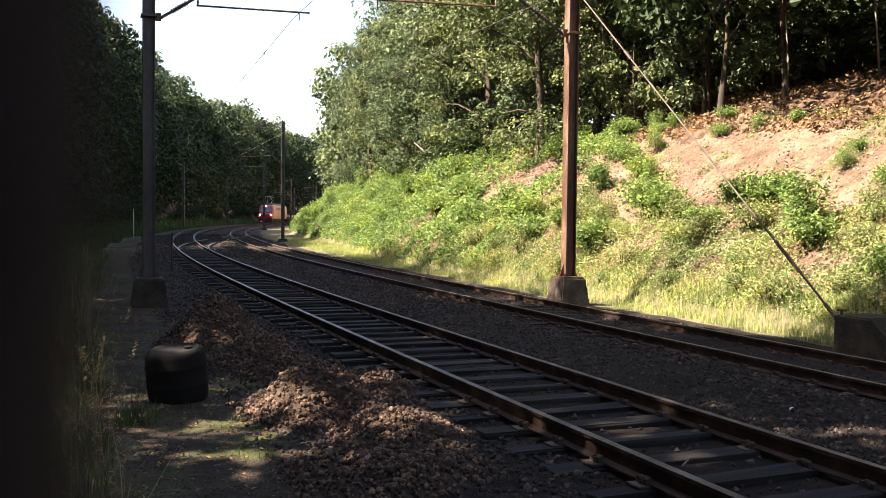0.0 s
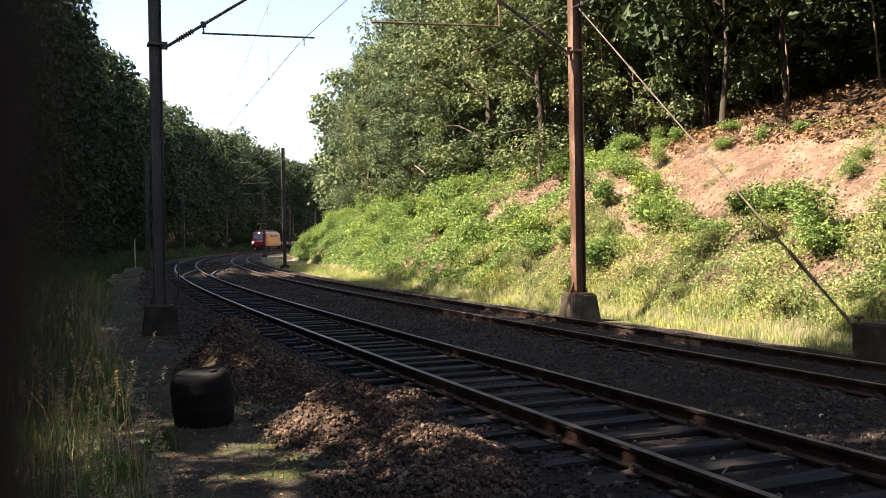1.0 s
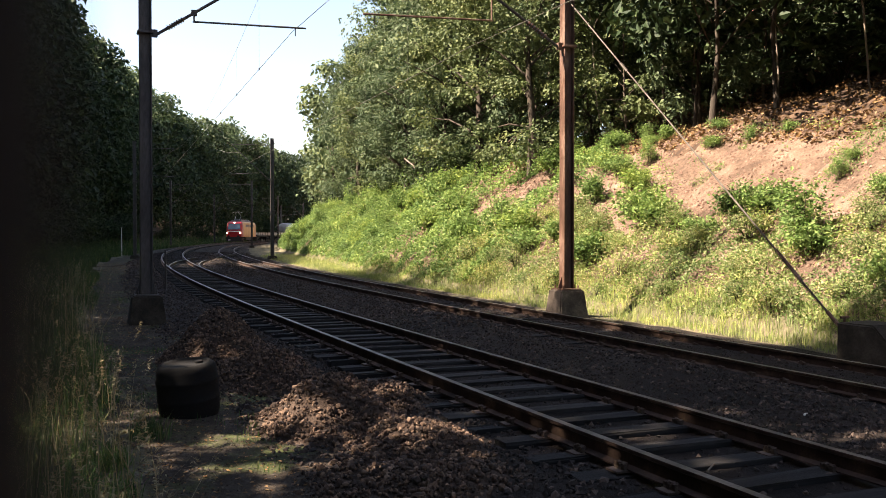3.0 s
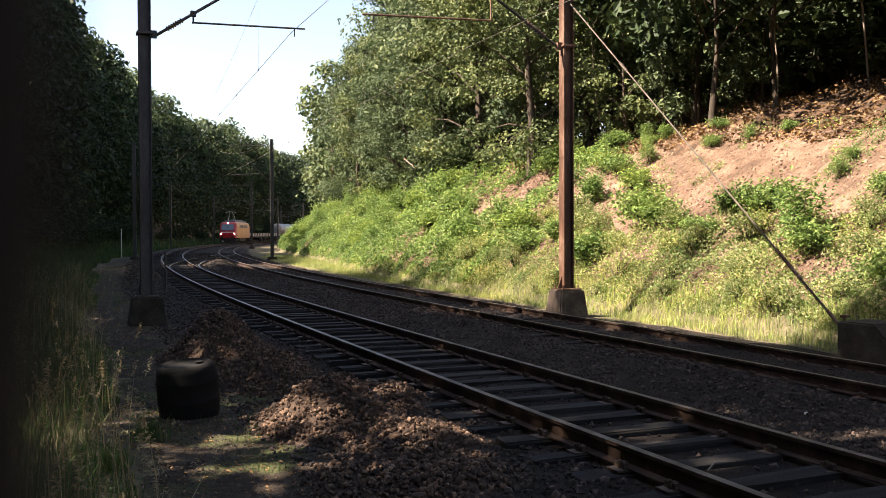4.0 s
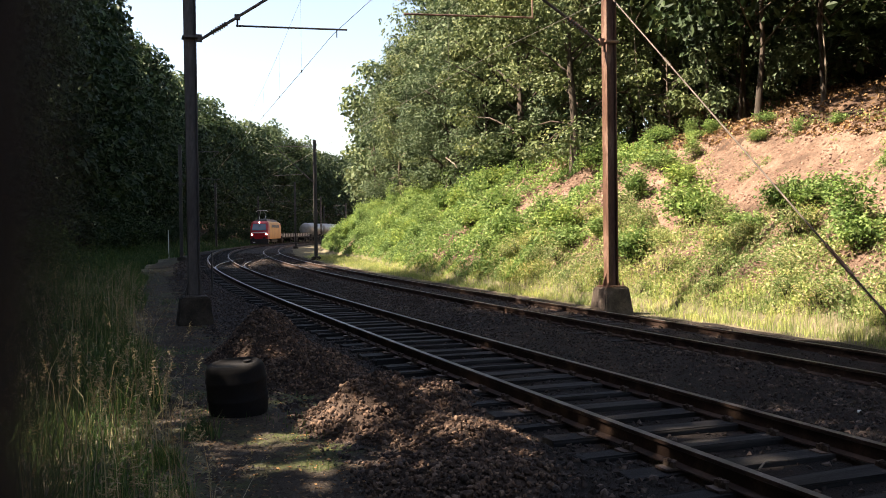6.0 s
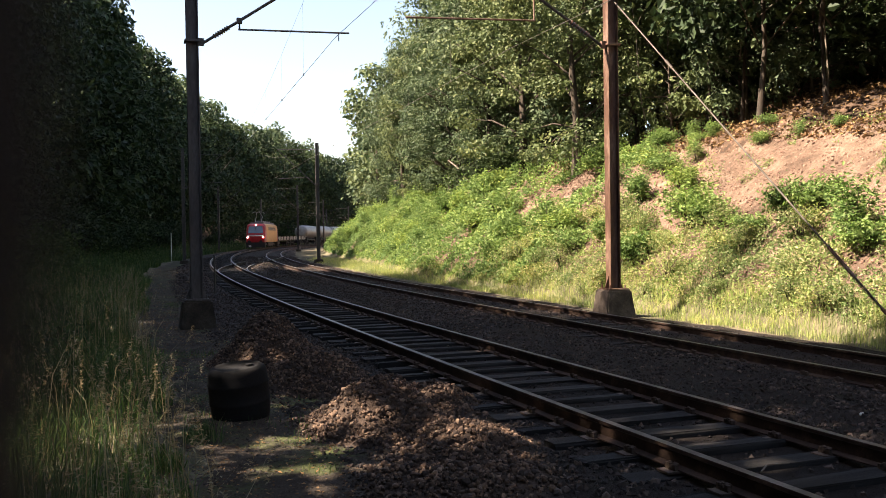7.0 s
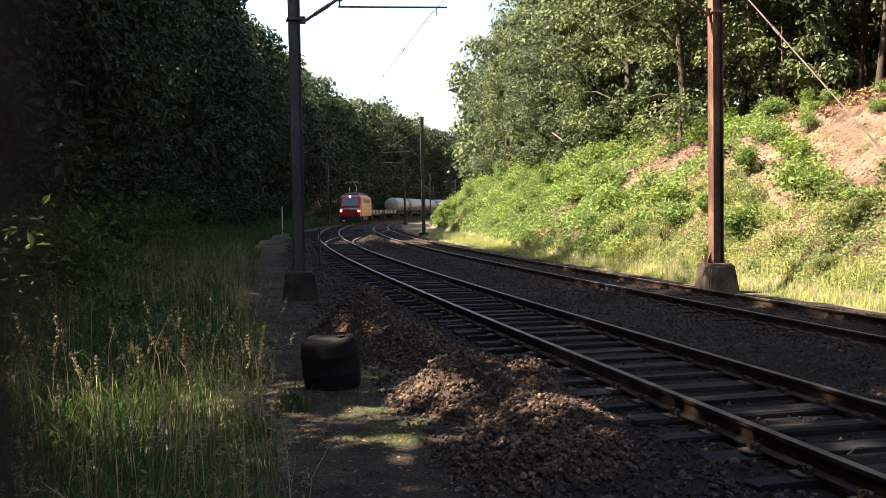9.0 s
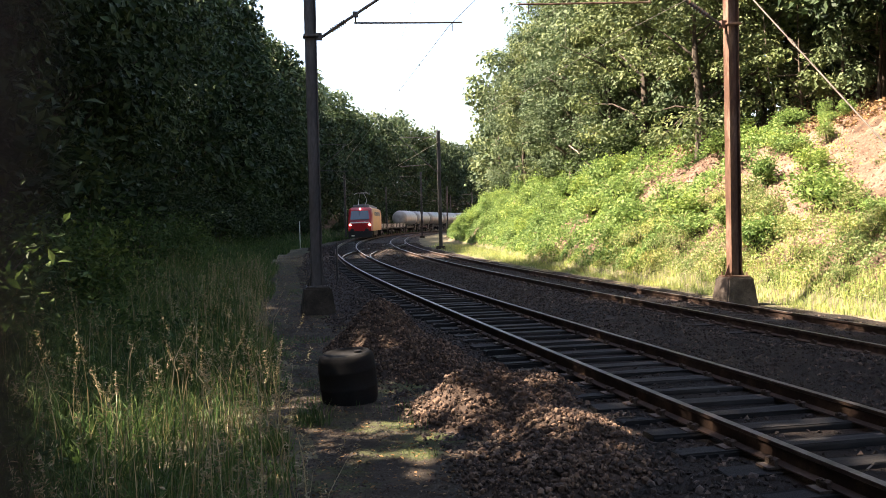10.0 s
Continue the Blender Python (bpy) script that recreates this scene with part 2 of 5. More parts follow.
def lift(s, o):
    """The height of the ground."""
    s, o = np.asarray(s, float), np.asarray(o, float)
    z = np.full(np.broadcast(s, o).shape, -0.215)
    z = z - 0.045 * smooth(2.2, 3.6, o) - 0.06 * smooth(5.5, 6.6, o) - 0.09 * smooth(-1.3, -2.6, o)
    foot = 7.7 + 2.6 * smooth(25, 60, s)
    z = z + 5.0 * np.clip((o - foot) / 6.2, 0, 1) ** 0.93 + 0.36 * np.clip(o - foot - 6.2, 0, 30) * (1 - 0.5 * smooth(20, 40, s))
    z = z + smooth(foot, foot + 1.5, o) * (0.22 * wobble(s, o, 2.2, 3) + 0.11 * wobble(s, o, 0.55, 7) + 0.3 * wobble(s, o, 6.0, 4))
    z = z + 0.5 * np.clip(-o - 6.3, 0, 9) + 0.06 * np.clip(-o - 16.5, 0, 60)
    z = z + smooth(-6, -9, o) * 0.25 * wobble(s, o, 4.0, 5)
    z = z + 0.025 * wobble(s, o, 0.9, 6) * (1 - smooth(-0.3, 1.0, abs(o)) * 0.0)
    # heaps of ballast between the tracks
    for hs, ho, ls, lo, hh in HEAPS:
        z = z + hh * np.exp(-(((s - hs) / ls) ** 2 + ((o - ho) / lo) ** 2))
    return z


HEAPS = [(1.5, 3.0, 2.2, 0.5, 0.12), (8.5, 2.6, 2.6, 0.55, 0.16), (26.0, 2.4, 5.0, 0.6, 0.2), (35.0, 2.3, 3.0, 0.6, 0.3), (44.0, 2.3, 4.0, 0.7, 0.42), (53.0, 2.3, 3.0, 0.7, 0.4),
         (50.0, -2.3, 5.0, 0.7, 0.3), (62.0, 2.3, 4.0, 0.7, 0.35)]


def grounded(s, o, sink=0.0, turn=0.0):
    return spot(s, o, float(lift(s, o)) - sink, turn)


# ---- mesh helpers ----
def mesh_of(name, verts, faces, mats, index=None, smooth_faces=False):
    me = bpy.data.meshes.new(name)
    me.from_pydata(verts if isinstance(verts, list) else verts.tolist(), [], faces if isinstance(faces, list) else faces.tolist())
    for m in mats if isinstance(mats, (list, tuple)) else [mats]:
        me.materials.append(m)
    if index is not None:
        me.polygons.foreach_set("material_index", np.asarray(index, dtype=np.int32))
    if smooth_faces:
        me.polygons.foreach_set("use_smooth", np.ones(len(me.polygons), dtype=bool))
    me.update()
    return me


def part(name, bm, mat, parent=None, label="", smooth_faces=False, m=None):
    me = bpy.data.meshes.new(name)
    bm.normal_update()
    bm.to_mesh(me)
    bm.free()
    for mm in mat if isinstance(mat, (list, tuple)) else [mat]:
        me.materials.append(mm)
    if smooth_faces:
        me.polygons.foreach_set("use_smooth", np.ones(len(me.polygons), dtype=bool))
    ob = new(name, me)
    ob.parent = parent
    if m is not None:
        ob.matrix_basis = m
    return tagged(ob, label)


def share(name, me, parent=None, m=None, label=""):
    ob = new(name, me)
    ob.parent = parent
    if m is not None:
        ob.matrix_basis = m
    return tagged(ob, label)


def box(bm, sx, sy, sz, x=0, y=0, z=0, m=None, bevel=0.0):
    """A box of that size with its middle at x, y, z."""
    r = bmesh.ops.create_cube(bm, size=1, matrix=(m or Matrix()) @ Matrix.Translation((x, y, z)) @ Matrix.Diagonal((sx, sy, sz, 1)))
    if bevel:
        es = list({e for v in r["verts"] for e in v.link_edges})
        bmesh.ops.bevel(bm, geom=es, offset=bevel, segments=2, affect="EDGES", profile=0.6)
    return bm


def tube(bm, a, b, r0, r1=None, n=8):
    a, b = Vector(a), Vector(b)
    m = Matrix.Translation((a + b) / 2) @ (b - a).to_track_quat("Z", "Y").to_matrix().to_4x4()
    bmesh.ops.create_cone(bm, cap_ends=True, segments=n, radius1=r0, radius2=r0 if r1 is None else r1, depth=(b - a).length, matrix=m)
    return bm


def prism(bm, outline, a, b, axis="x"):
    """An outline extruded from a to b along an axis."""
    put = {"x": lambda t, p, q: (t, p, q), "y": lambda t, p, q: (p, t, q), "z": lambda t, p, q: (p, q, t)}[axis]
    lo, hi = [bm.verts.new(put(a, p, q)) for p, q in outline], [bm.verts.new(put(b, p, q)) for p, q in outline]
    n = len(outline)
    for i in range(n):
        bm.faces.new((lo[i], lo[(i + 1) % n], hi[(i + 1) % n], hi[i]))
    bm.faces.new(lo[::-1])
    bm.faces.new(hi)
    bmesh.ops.recalc_face_normals(bm, faces=bm.faces)
    return bm


def limb_mesh(name, branches, mat, n=7):
    """Tapered bent limbs: each a list of (place, radius)."""
    verts, faces = [], []
    for path in branches:
        base = len(verts)
        for i, (p, r) in enumerate(path):
            p = Vector(p)
            d = (Vector(path[min(i + 1, len(path) - 1)][0]) - Vector(path[max(i - 1, 0)][0])).normalized()
            q = d.to_track_quat("Z", "Y")
            for j in range(n):
                a = 2 * math.pi * j / n
                verts.append(tuple(p + q @ Vector((r * math.cos(a), r * math.sin(a), 0))))
        for i in range(len(path) - 1):
            for j in range(n):
                a, b = base + i * n + j, base + i * n + (j + 1) % n
                faces.append((a, b, b + n, a + n))
        faces.append(tuple(range(base + (len(path) - 1) * n, base + len(path) * n)))
    return mesh_of(name, verts, faces, mat, smooth_faces=True)


def leaves(rng, points, size, out=None, up=0.5, slim=0.6):
    """Folded leaves of four corners at the given points. Returns corners and faces."""
    n = len(points)
    size = size * rng.uniform(0.65, 1.35, (n, 1))
    nor = rng.normal(0, 1, (n, 3)) + np.array([0, 0, up])
    if out is not None:
        nor = nor + out
    nor /= np.linalg.norm(nor, axis=1, keepdims=True) + 1e-9
    t = np.cross(nor, rng.normal(0, 1, (n, 3)))
    t /= np.linalg.norm(t, axis=1, keepdims=True) + 1e-9
    b = np.cross(nor, t)
    base, tip = points - t * size * 0.5, points + t * size * 0.5
    fold = nor * size * 0.12
    l, r = points + b * size * slim * 0.5 + fold, points - b * size * slim * 0.5 + fold
    v = np.stack([base, l, tip, r], 1).reshape(-1, 3)
    i = np.arange(n)[:, None] * 4
    f = np.concatenate([i + [0, 1, 2], i + [0, 2, 3]], 1).reshape(-1, 3)
    return v, f


def blades(rng, x, y, z, height, width, lean=0.35):
    """Grass blades of two bent pieces."""
    n = len(x)
    h = height * rng.uniform(0.5, 1.25, n)
    a, w = rng.uniform(0, 6.283, n), width * rng.uniform(0.7, 1.3, n)
    d = np.abs(rng.normal(0, lean, n)) * h
    c = rng.uniform(0, 6.283, n)
    bx, by = np.cos(a) * w / 2, np.sin(a) * w / 2
    mx, my, mz = x + np.cos(c) * d * 0.3, y + np.sin(c) * d * 0.3, z + h * 0.6
    tx, ty, tz = x + np.cos(c) * d, y + np.sin(c) * d, z + h * (1 - 0.25 * (d / h) ** 2)
    v = np.stack([np.stack([x - bx, y - by, z - 0.03], 1), np.stack([x + bx, y + by, z - 0.03], 1), np.stack([mx + bx * 0.7, my + by * 0.7, mz], 1),
                  np.stack([mx - bx * 0.7, my - by * 0.7, mz], 1), np.stack([tx, ty, tz], 1)], 1).reshape(-1, 3)
    i = np.arange(n)[:, None] * 5
    f = np.concatenate([i + [0, 1, 2], i + [0, 2, 3], i + [3, 2, 4]], 1).reshape(-1, 3)
    return v, f, np.stack([tx, ty, tz], 1), np.stack([np.cos(c), np.sin(c)], 1)


STONE_BASE = np.array([(1, 0, 0), (-1, 0, 0), (0, 1, 0), (0, -1, 0), (0, 0, 1), (0, 0, -1), (.6, .6, .5), (-.6, .6, -.5)], float)[:6]
STONE_FACES = np.array([(4, 0, 2), (4, 2, 1), (4, 1, 3), (4, 3, 0), (5, 2, 0), (5, 1, 2), (5, 3, 1), (5, 0, 3)])


def stones(rng, x, y, z, size):
    """Angular broken stones."""
    n = len(x)
    v = STONE_BASE[None] * rng.uniform(0.75, 1.15, (n, 6, 1)) + rng.normal(0, 0.15, (n, 6, 3))
    q = rng.normal(0, 1, (n, 4))
    q /= np.linalg.norm(q, axis=1, keepdims=True)
    w, a, b, c = q.T
    rot = np.stack([np.stack([1 - 2 * (b * b + c * c), 2 * (a * b - c * w), 2 * (a * c + b * w)], 1), np.stack([2 * (a * b + c * w), 1 - 2 * (a * a + c * c), 2 * (b * c - a * w)], 1),
                    np.stack([2 * (a * c - b * w), 2 * (b * c + a * w), 1 - 2 * (a * a + b * b)], 1)], 1)
    v = np.einsum("nij,nkj->nki", rot, v) * (size * rng.uniform(0.5, 1.4, n) / 2)[:, None, None]
    v = v + np.stack([x, y, z], 1)[:, None]
    f = (STONE_FACES[None] + (np.arange(n) * 6)[:, None, None]).reshape(-1, 3)
    return v.reshape(-1, 3), f


PHI = (1 + 5 ** 0.5) / 2
CLOD_BASE = np.array([(a, b * PHI, 0) for a in (-1, 1) for b in (-1, 1)] + [(0, a, b * PHI) for a in (-1, 1) for b in (-1, 1)] + [(b * PHI, 0, a) for a in (-1, 1) for b in (-1, 1)], float) / 1.9
CLOD_FACES = np.array([(i, j, k) for i, j, k in itertools.combinations(range(12), 3)
                       if all(abs(np.linalg.norm(CLOD_BASE[m] - CLOD_BASE[n]) - 2 / 1.9) < 0.01 for m, n in ((i, j), (j, k), (i, k)))])


def clods(rng, x, y, z, size):
    """Rounded lumps of earth, flattened and uneven."""
    n = len(x)
    v = CLOD_BASE[None] * rng.uniform(0.7, 1.2, (n, 12, 1)) * rng.uniform(0.6, 1.2, (n, 1, 3)) * (size * rng.uniform(0.45, 1.5, n) / 2)[:, None, None]
    a = rng.uniform(0, 6.283, n)
    v[:, :, 0], v[:, :, 1] = v[:, :, 0] * np.cos(a)[:, None] - v[:, :, 1] * np.sin(a)[:, None], v[:, :, 0] * np.sin(a)[:, None] + v[:, :, 1] * np.cos(a)[:, None]
    v = v + np.stack([x, y, z], 1)[:, None]
    return v.reshape(-1, 3), (CLOD_FACES[None] + (np.arange(n) * 12)[:, None, None]).reshape(-1, 3)


def stuff(name, v, f, mat, label, category, parent=None):
    return tagged(share(name, mesh_of(name, v, f, mat), parent), label, category, kind="stuff")


# ---- ground ----
def build_ground():
    s = np.concatenate([np.arange(-150, -20, 6.0), np.arange(-20, -12, 0.4), np.arange(-12, 22, 0.2), np.arange(22, 40, 0.4), np.arange(40, 110, 1.2), np.arange(110, 330, 4.0), np.arange(330, 551, 20.0)])
    o = np.concatenate([-np.array([380, 250, 160, 110, 80, 60, 48, 38, 30, 24.0]), np.arange(-20, -8, 0.8), np.arange(-8, -2, 0.15), np.arange(-2, 7.5, 0.3), np.arange(7.5, 14.5, 0.15), np.arange(14.5, 16, 0.3), np.arange(16, 30, 1.0), np.array([32, 36, 42, 50, 60, 80, 110, 160, 230, 320.0])])
    gs, go = np.meshgrid(s, o, indexing="ij")
    x, y, _ = along(gs, go)
    v = np.stack([x, y, lift(gs, go)], -1).reshape(-1, 3)
    a, b = len(s), len(o)
    i, j = np.meshgrid(np.arange(a - 1), np.arange(b - 1), indexing="ij")
    c = i * b + j
    f = np.stack([c, c + 1, c + b + 1, c + b], -1).reshape(-1, 4)[:, ::-1]
    ms, mo = (gs[:-1, :-1] + gs[1:, 1:]) / 2, (go[:-1, :-1] + go[1:, 1:]) / 2
    w = wobble(ms, mo, 1.4, 11) * 0.35
    foot = 7.7 + 2.6 * smooth(25, 60, ms)
    idx = np.zeros(ms.shape, int)
    idx[mo + w < -2.7] = 1
    idx[mo + w < -4.25] = 4
    idx[mo < -9] = 3
    idx[mo + w * 0.6 > 6.9] = 4
    idx[mo + w > foot + 0.6] = 2
    idx[mo + w * 2 > foot + 6.0] = 3
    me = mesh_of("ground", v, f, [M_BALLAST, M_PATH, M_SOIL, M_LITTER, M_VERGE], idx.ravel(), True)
    tagged(new("ground", me), "railway cutting ground with ballast, earth path and sandy banks", "ground", kind="structure")


build_ground()


# ---- tracks ----
RAIL_OUTLINE = [(-0.036, 0.0), (0.036, 0.0), (0.036, -0.028), (0.009, -0.042), (0.008, -0.132), (0.07, -0.148), (0.07, -0.16), (-0.07, -0.16), (-0.07, -0.148), (-0.008, -0.132), (-0.009, -0.042), (-0.036, -0.028)]
S0, S1 = -24.0, 300.0


def rail_mesh(o, zc):
    s = np.concatenate([np.arange(S0, 60, 1.0), np.arange(60, S1, 3.0)])
    n = len(RAIL_OUTLINE)
    v, f, idx = [], [], []
    for k in range(len(s)):
        for p, q in RAIL_OUTLINE:
            x, y, _ = along(s[k], o + p)
            v.append((float(x), float(y), zc + q))
        if k:
            for j in range(n):
                a, b = (k - 1) * n + j, (k - 1) * n + (j + 1) % n
                f.append((a, b, b + n, a + n))
                idx.append(0 if j == 0 else 1)
    return mesh_of("rail", v, f, [M_RAILTOP, M_RAIL], idx)


def sleeper_mesh(rng):
    bm = bmesh.new()
    box(bm, 2.55, 0.24, 0.15, bevel=0.012)
    for v in bm.verts:
        v.co += Vector(rng.normal(0, 0.006, 3).tolist())
    me = bpy.data.meshes.new("sleeper")
    bm.to_mesh(me)
    bm.free()
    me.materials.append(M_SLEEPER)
    return me


def chair_mesh():
    """Ribbed base plate with two clips and a bolt on each side of the rail."""
    bm = bmesh.new()
    box(bm, 0.34, 0.16, 0.018, z=0.009)
    for k in (-1, 1):
        box(bm, 0.03, 0.13, 0.05, x=k * 0.086, z=0.04)
        box(bm, 0.075, 0.06, 0.02, x=k * 0.075, z=0.055)
        tube(bm, (k * 0.1, 0, 0.02), (k * 0.1, 0, 0.085), 0.014, n=6)
        tube(bm, (k * 0.1, 0, 0.062), (k * 0.1, 0, 0.078), 0.024, n=6)
    me = bpy.data.meshes.new("rail_chair")
    bm.to_mesh(me)
    bm.free()
    me.materials.append(M_CHAIR)
    return me


def build_track(o, z, seed, label):
    rng = np.random.RandomState(seed)
    root = tagged(new("railway_track"), label, "railway track", "parallel railway tracks")
    for side in (-1, 1):
        share("rail", rail_mesh(o + side * 0.7525, z - side * 0.011), root, label="rusty steel rail with a worn bright head")
    kinds = [sleeper_mesh(rng) for _ in range(4)]
    chair = chair_mesh()
    far_v, far_f = [], []
    for k, s in enumerate(np.arange(S0 + 10, 250, 0.62)):
        s = s + rng.normal(0, 0.012)
        m = spot(s, o + rng.normal(0, 0.02), z - 0.16 - 0.077 - rng.uniform(0, 0.012), rng.normal(0, 0.7))
        if s < 78:
            share("sleeper", kinds[k % 4], root, m)
        else:
            n = len(far_v)
            far_v += [tuple(m @ Vector((a, b, c))) for c in (-0.07, 0.075) for a, b in ((-1.27, -.12), (1.27, -.12), (1.27, .12), (-1.27, .12))]
            far_f += [tuple(n + i for i in q) for q in ((4, 5, 6, 7), (0, 1, 5, 4), (1, 2, 6, 5), (2, 3, 7, 6), (3, 0, 4, 7))]
        if s < 32:
            for side in (-1, 1):
                share("rail_chair", chair, root, spot(s, o + side * 0.7525, z - 0.176 - side * 0.011))
    tagged(share("far_timber", mesh_of("far_timber", far_v, far_f, M_SLEEPER), root), kind="stuff")
    return root


build_track(0.0, 0.0, 21, "curving railway track on weathered wooden sleepers in low ballast")
build_track(SEP, ZB, 22, "parallel rusty railway track beside the sunlit bank")


def build_crossover(a, b):
    """The rails that lead from one track to the other, on long timbers."""
    root = tagged(new("crossover_track"), "worn crossover rails on long timbers between the two tracks", "railway track")
    s = np.arange(a, b, 1.0)
    mid = SEP * smooth(a, b, s)
    for side in (-1, 1):
        v, f, idx, n = [], [], [], len(RAIL_OUTLINE)
        for k in range(len(s)):
            z = ZB * mid[k] / SEP + 0.006
            for p, q in RAIL_OUTLINE:
                x, y, _ = along(s[k], mid[k] + side * 0.7525 + p)
                v.append((float(x), float(y), z + q))
            if k:
                for j in range(n):
                    c, d = (k - 1) * n + j, (k - 1) * n + (j + 1) % n
                    f.append((c, d, d + n, c + n))
                    idx.append(0 if j == 0 else 1)
        share("rail", mesh_of("rail", v, f, [M_RAILTOP, M_RAIL], idx), root)
    rng = np.random.RandomState(23)
    kind = sleeper_mesh(rng)
    for k in np.arange(a + 6, b - 6, 0.62):
        o = SEP * float(smooth(a, b, k))
        share("timber", kind, root, spot(k + 0.31, o, ZB * o / SEP - 0.24, rng.normal(0, 0.8)))


build_crossover(36.0, 80.0)


# ---- catenary masts and wires ----
def h_column(bm, w, d, t, z0, z1):
    a, b, h = w / 2, d / 2, t / 2
    return prism(bm, [(q, p) for p, q in ((-a, -b), (a, -b), (a, t - b), (h, t - b), (h, b - t), (a, b - t), (a, b), (-a, b), (-a, b - t), (-h, b - t), (-h, t - b), (-a, t - b))], z0, z1, "z")


def build_mast(s, o, side, steel, plinth_top, label, detail=True, top=8.9, reach=3.0, arm=(0.87, 3.05, 6.26, 6.13), tube_ends=(5.75, 8.35)):
    """side: +1 when the track lies towards +x of the mast."""
    g = float(lift(s, o)) - 0.1
    root = new("catenary_mast")
    root.matrix_basis = spot(s, o, g)
    up = -g
    tagged(root, label, "catenary mast", "masts along the railway")
    bm = bmesh.new()
    prism(bm, [(-0.42, -0.1), (0.42, -0.1), (0.31, plinth_top), (-0.31, plinth_top)], -0.4, 0.4, "y")
    for v in bm.verts:
        if v.co.z > 0.1:
            v.co.y *= 0.75
    bmesh.ops.bevel(bm, geom=list(bm.edges), offset=0.03, segments=2, affect="EDGES")
    part("plinth", bm, M_SHADEDCONCRETE if steel is M_STEELGREY else M_CONCRETE, root, "weathered concrete footing")
    bm = bmesh.new()
    h_column(bm, 0.24, 0.26, 0.022, plinth_top, top + up)
    part("column", bm, steel, root)
    if detail:
        bm = bmesh.new()
        box(bm, 0.5, 0.5, 0.03, z=plinth_top + 0.015)
        part("base_plate", bm, steel, root)
        for k in (-1, 1):
            bm = bmesh.new()
            prism(bm, [(k * 0.12, plinth_top + 0.03), (k * 0.24, plinth_top + 0.03), (k * 0.13, plinth_top + 0.34), (k * 0.12, plinth_top + 0.34)], -0.012, 0.012, "y")
            part("gusset", bm, steel, root)
            for j in (-1, 1):
                bm = bmesh.new()
                tube(bm, (k * 0.2, j * 0.19, plinth_top + 0.02), (k * 0.2, j * 0.19, plinth_top + 0.11), 0.02, n=6)
                part("anchor_bolt", bm, steel, root)
    # cantilever
    piv, head = tube_ends[0] + up, tube_ends[1] + up
    bm = bmesh.new()
    box(bm, 0.34, 0.34, 0.05, z=piv, bevel=0.01)
    box(bm, 0.12, 0.1, 0.16, x=side * 0.2, z=piv)
    part("pivot_clamp", bm, steel, root)
    p0, p1 = Vector((side * 0.24, 0, piv - 0.02)), Vector((side * reach, 0, head))
    bm = bmesh.new()
    tube(bm, p0, p1, 0.034, n=10)
    part("cantilever_tube", bm, M_STEELGREY, root)
    bm = bmesh.new()
    for k in range(7):
        q = p0.lerp(p1, 0.09 + 0.018 * k)
        tube(bm, q, p0.lerp(p1, 0.097 + 0.018 * k), 0.065, 0.05, n=10)
    part("insulator", bm, M_INSULATOR, root, "ribbed brown insulator")
    bm = bmesh.new()
    tube(bm, (side * 0.1, 0, head + 0.02), (side * reach, 0, head + 0.02), 0.022)
    part("top_tie", bm, M_STEELGREY, root)
    q = p0.lerp(p1, (arm[0] - 0.24) / (reach - 0.24))
    arm_end = Vector((side * arm[1], 0, arm[3] + up))
    bm = bmesh.new()
    box(bm, 0.12, 0.1, 0.12, q.x, 0, q.z)
    tube(bm, q, Vector((q.x, 0, arm[2] + up)), 0.02)
    tube(bm, Vector((q.x - side * 0.03, 0, arm[2] + up)), arm_end, 0.022)
    part("registration_arm", bm, M_STEELGREY if steel is M_STEELGREY else M_STEEL, root)
    bm = bmesh.new()
    tube(bm, arm_end - Vector((side * 0.25, 0, -0.01)), arm_end - Vector((side * 0.25, 0, 0.2)), 0.012, n=6)
    part("steady_arm", bm, M_STEELGREY, root)
    if not detail:
        bm = bmesh.new()
        box(bm, 0.34, 0.03, 0.3, z=3.2 + up, y=-0.16)
        part("number_plate", bm, M_STEELGREY, root)
    return root


MASTS = [10.4, 66.0, 121.0, 176.0, 231.0]
build_mast(12.2, -3.1, 1, M_STEELGREY, 0.72, "dark grey steel catenary mast on a concrete footing beside the path", True, 9.4, 3.0, (1.05, 3.6, 6.43, 6.5), (6.1, 7.95))
build_mast(10.0, 6.27, -1, M_STEEL, 0.74, "rust-brown steel catenary mast on a concrete footing by the bank", True, 9.4, 4.2, (1.98, 5.05, 6.55, 6.42), (6.1, 8.5))
for s, o in ((66.0, -2.85), (121.0, -4.0), (165.0, -3.9), (231.0, -3.3)):
    build_mast(s, o, 1, M_STEELGREY, 0.35, "distant grey steel catenary mast along the wooded side", False)
for s, o in ((61.0, 7.3), (119.0, 7.0), (172.0, 7.0), (212.0, 6.4)):
    build_mast(s, o, -1, M_STEELGREY, 0.35, "distant grey catenary mast near the foot of the bank", False)


